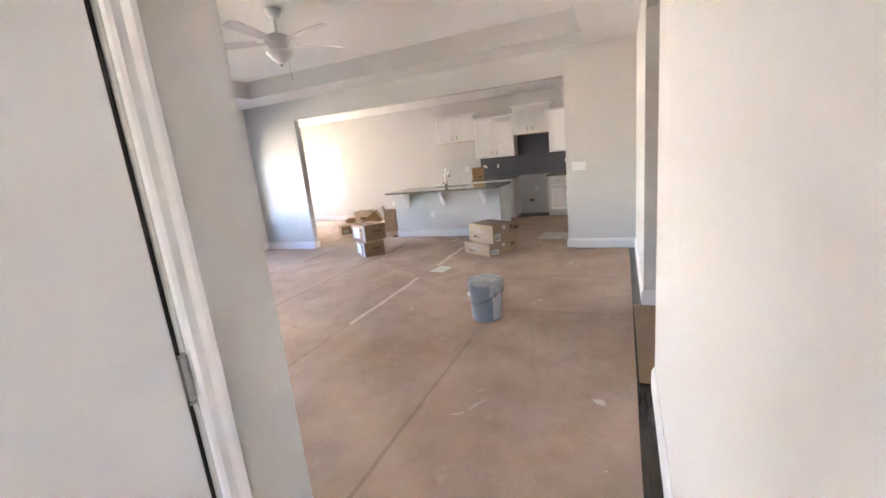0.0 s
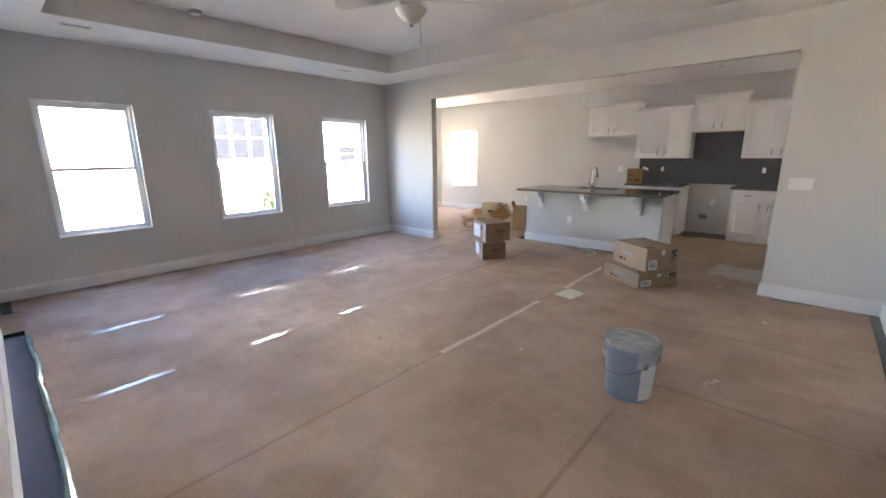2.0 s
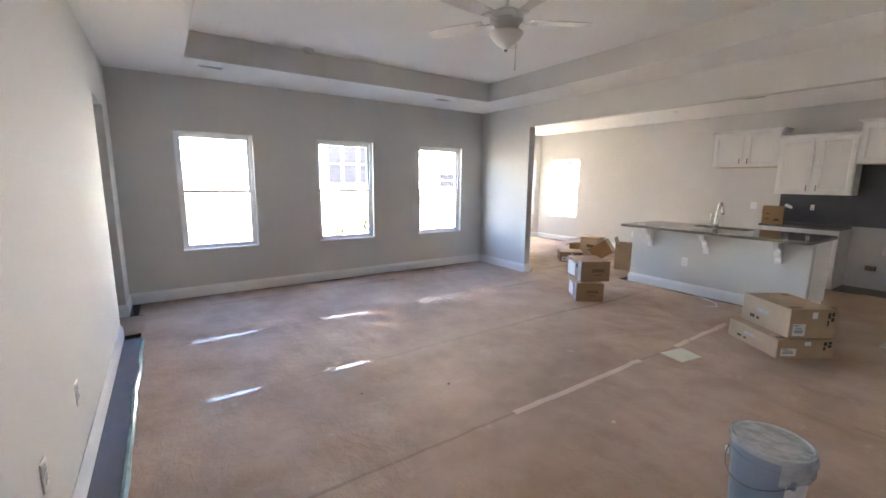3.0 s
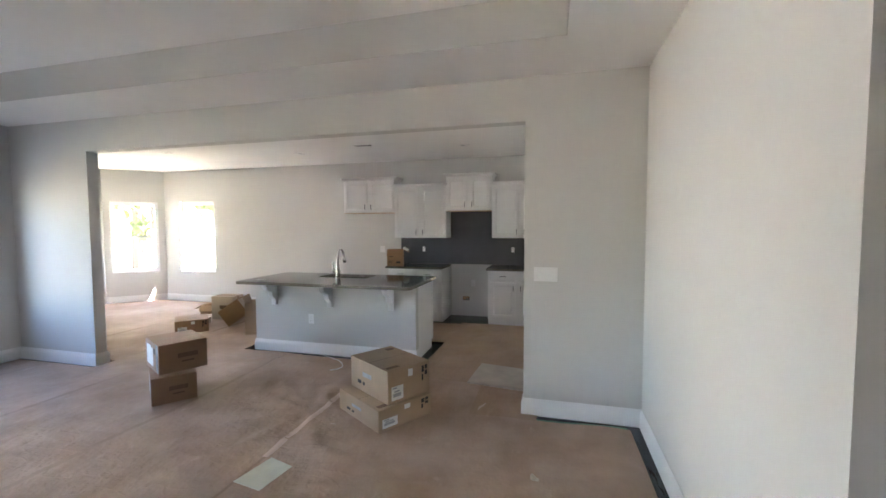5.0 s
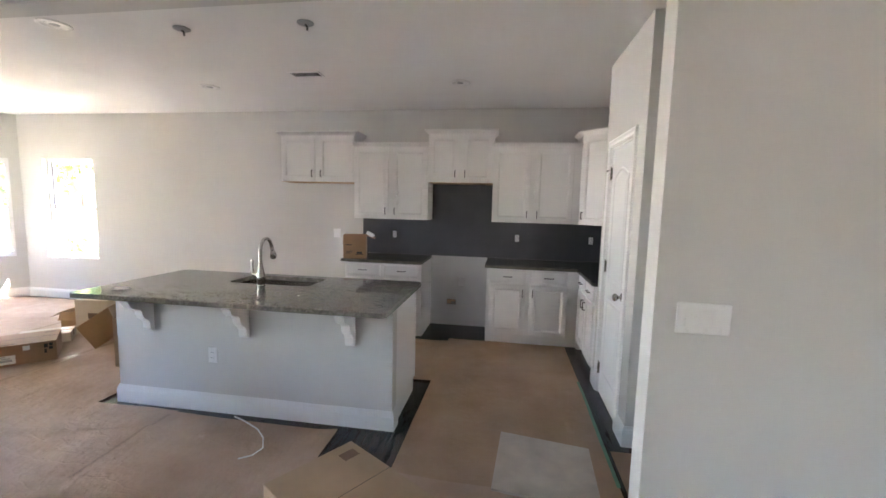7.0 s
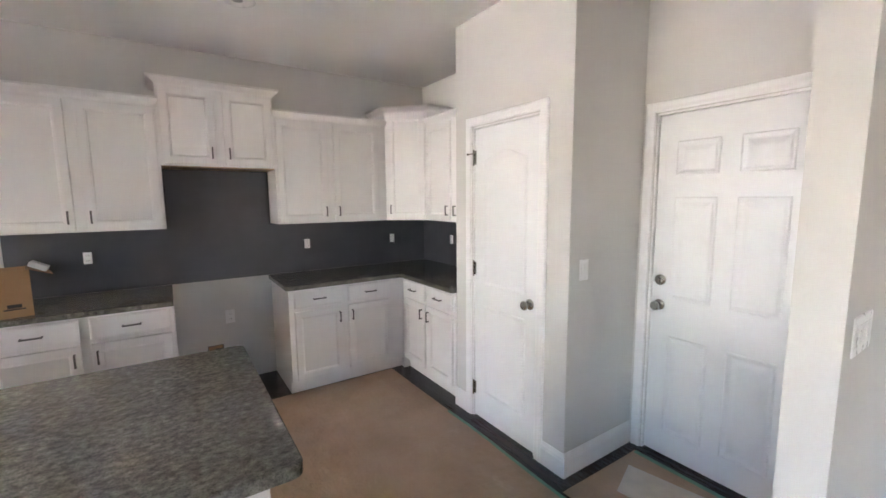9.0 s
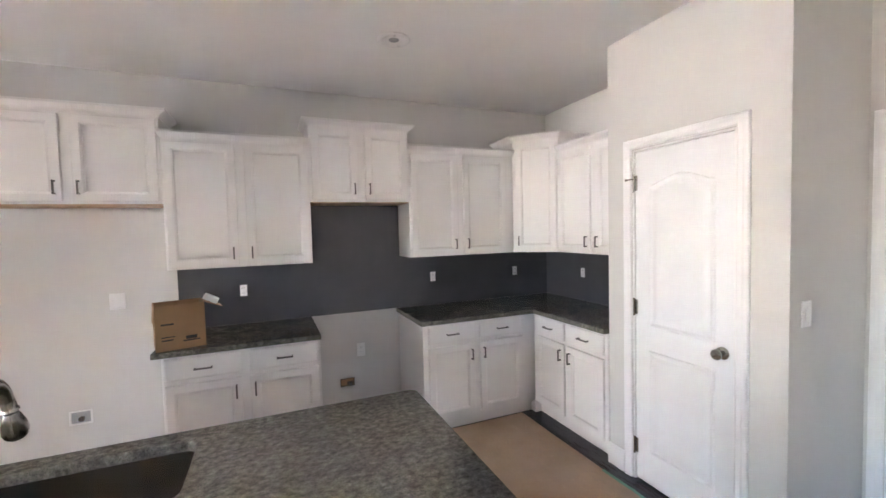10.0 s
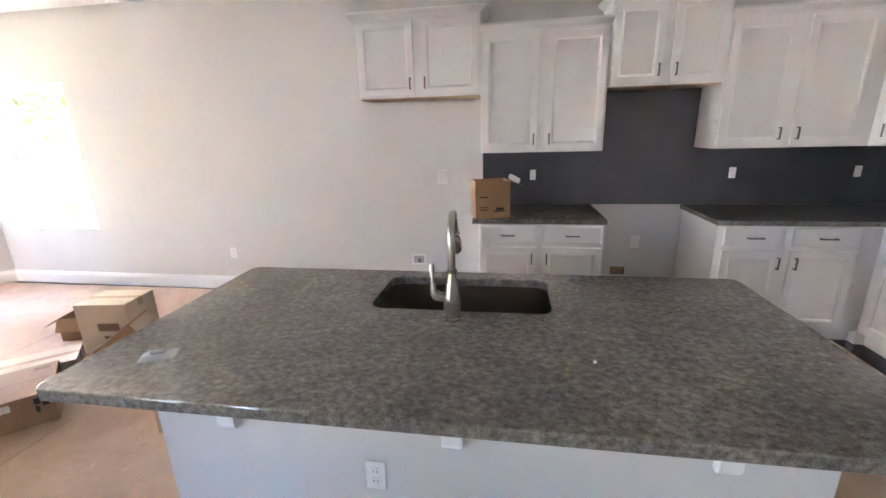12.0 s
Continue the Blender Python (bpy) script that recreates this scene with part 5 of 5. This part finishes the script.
for y0, y1, z0, z1 in ((1.28, 1.80, 1.75, 3.25), (1.90, 2.45, 1.75, 3.25), (2.55, 3.08, 1.75, 3.25), (6.40, 7.25, 1.60, 2.20)):
    wd = part("window", boxes((0.017, y0 - 0.06, z0 - 0.06, 0.05, y0, z1 + 0.06), (0.017, y1, z0 - 0.06, 0.05, y1 + 0.06, z1 + 0.06), (0.017, y0, z1, 0.05, y1, z1 + 0.06), (0.017, y0, z0 - 0.06, 0.05, y1, z0), (0.017, y0, (z0 + z1) / 2 - 0.02, 0.045, y1, (z0 + z1) / 2 + 0.02)), SIDING, nb)
    part("pane", boxes((0.017, y0, z0, 0.022, y1, z1)), DARKGLASS, wd)


def foliage(rng, blobs, n, leaf):
    """Many small leaf clumps inside uneven blobs."""
    bm = bmesh.new()
    for _ in range(n):
        cx, cy, cz, r = rng.choice(blobs)
        d = Vector((rng.gauss(0, 1), rng.gauss(0, 1), rng.gauss(0, 1))).normalized() * r * (0.45 + 0.55 * rng.random())
        p = Vector((cx, cy, cz)) + d
        q = Euler((rng.random() * 6.3, rng.random() * 6.3, rng.random() * 6.3)).to_matrix()
        s = leaf * (0.6 + 0.8 * rng.random())
        vs = [bm.verts.new(p + q @ Vector(c) * s) for c in ((-1, 0, 0), (0, -0.45, 0.1), (1, 0, 0), (0, 0.45, 0.1))]
        bm.faces.new(vs)
    return bm


def tree(x, y, h, seed):
    rng = random.Random(seed)
    r = root("tree", placed(x, y, -0.36), "tall leafy green tree beyond the yard", "tree", "yard trees")
    bm = bmesh.new()
    tube(bm, [(0, 0, 0), (0.05, 0.03, h * 0.3), (0.0, 0.1, h * 0.6), (0.1, 0.0, h * 0.9)], [h * 0.022, h * 0.017, h * 0.011, h * 0.004], 8)
    blobs = []
    for k in range(7):
        a, z = rng.random() * 6.28, h * (0.35 + 0.08 * k)
        rr = h * (0.22 - 0.018 * k)
        tip = (math.cos(a) * rr, math.sin(a) * rr, z + h * 0.10)
        tube(bm, [(0, 0.05, z), (tip[0] * 0.5, tip[1] * 0.5, z + h * 0.03), tip], [h * 0.008, h * 0.005, h * 0.002], 6)
        blobs.append((*tip, h * (0.10 + 0.05 * rng.random())))
    blobs.append((0, 0, h * 0.92, h * 0.10))
    part("trunk", bm, BARK, r)
    part("crown", foliage(rng, blobs, 2600, h * 0.021), LEAF, r)


for k, (x, y, h) in enumerate(((-24, 20, 9), (-30, 26, 11), (-20, 28, 10), (-13, 30, 9), (-34, 15, 11), (-27, -4, 9), (-33, -12, 11), (-22, -14, 9), (-6, 31, 10), (-17.5, 17.5, 6.5),
                            (-13.6, 13.4, 6.5), (-16.4, 14.6, 8), (-11.6, 16.0, 8), (-8.4, 16.5, 7.5), (-14.8, 18.2, 9), (-12.0, 11.6, 4.2))):
    tree(x, y, h, 300 + k)
for k, (x, y, s) in enumerate(((-11.5, 5.2, 0.75), (-11.0, 4.0, 0.5), (-13, 10.5, 0.9), (-11, 12, 0.8), (-9.6, 12.4, 0.6))):
    rng = random.Random(500 + k)
    sh = root("shrub", placed(x, y, -0.36), "small leafy green shrub in the sandy yard", "shrub", "yard shrubs")
    part("stems", tube(bmesh.new(), [(0, 0, 0), (0.03, 0.02, s * 0.5), (0, 0.05, s)], [0.02, 0.015, 0.006], 6), BARK, sh)
    part("crown", foliage(rng, [(0, 0, s * 0.7, s * 0.5), (s * 0.3, 0.1, s * 0.5, s * 0.35), (-s * 0.25, 0.1, s * 0.9, s * 0.35)], 420, s * 0.09), LEAF, sh)
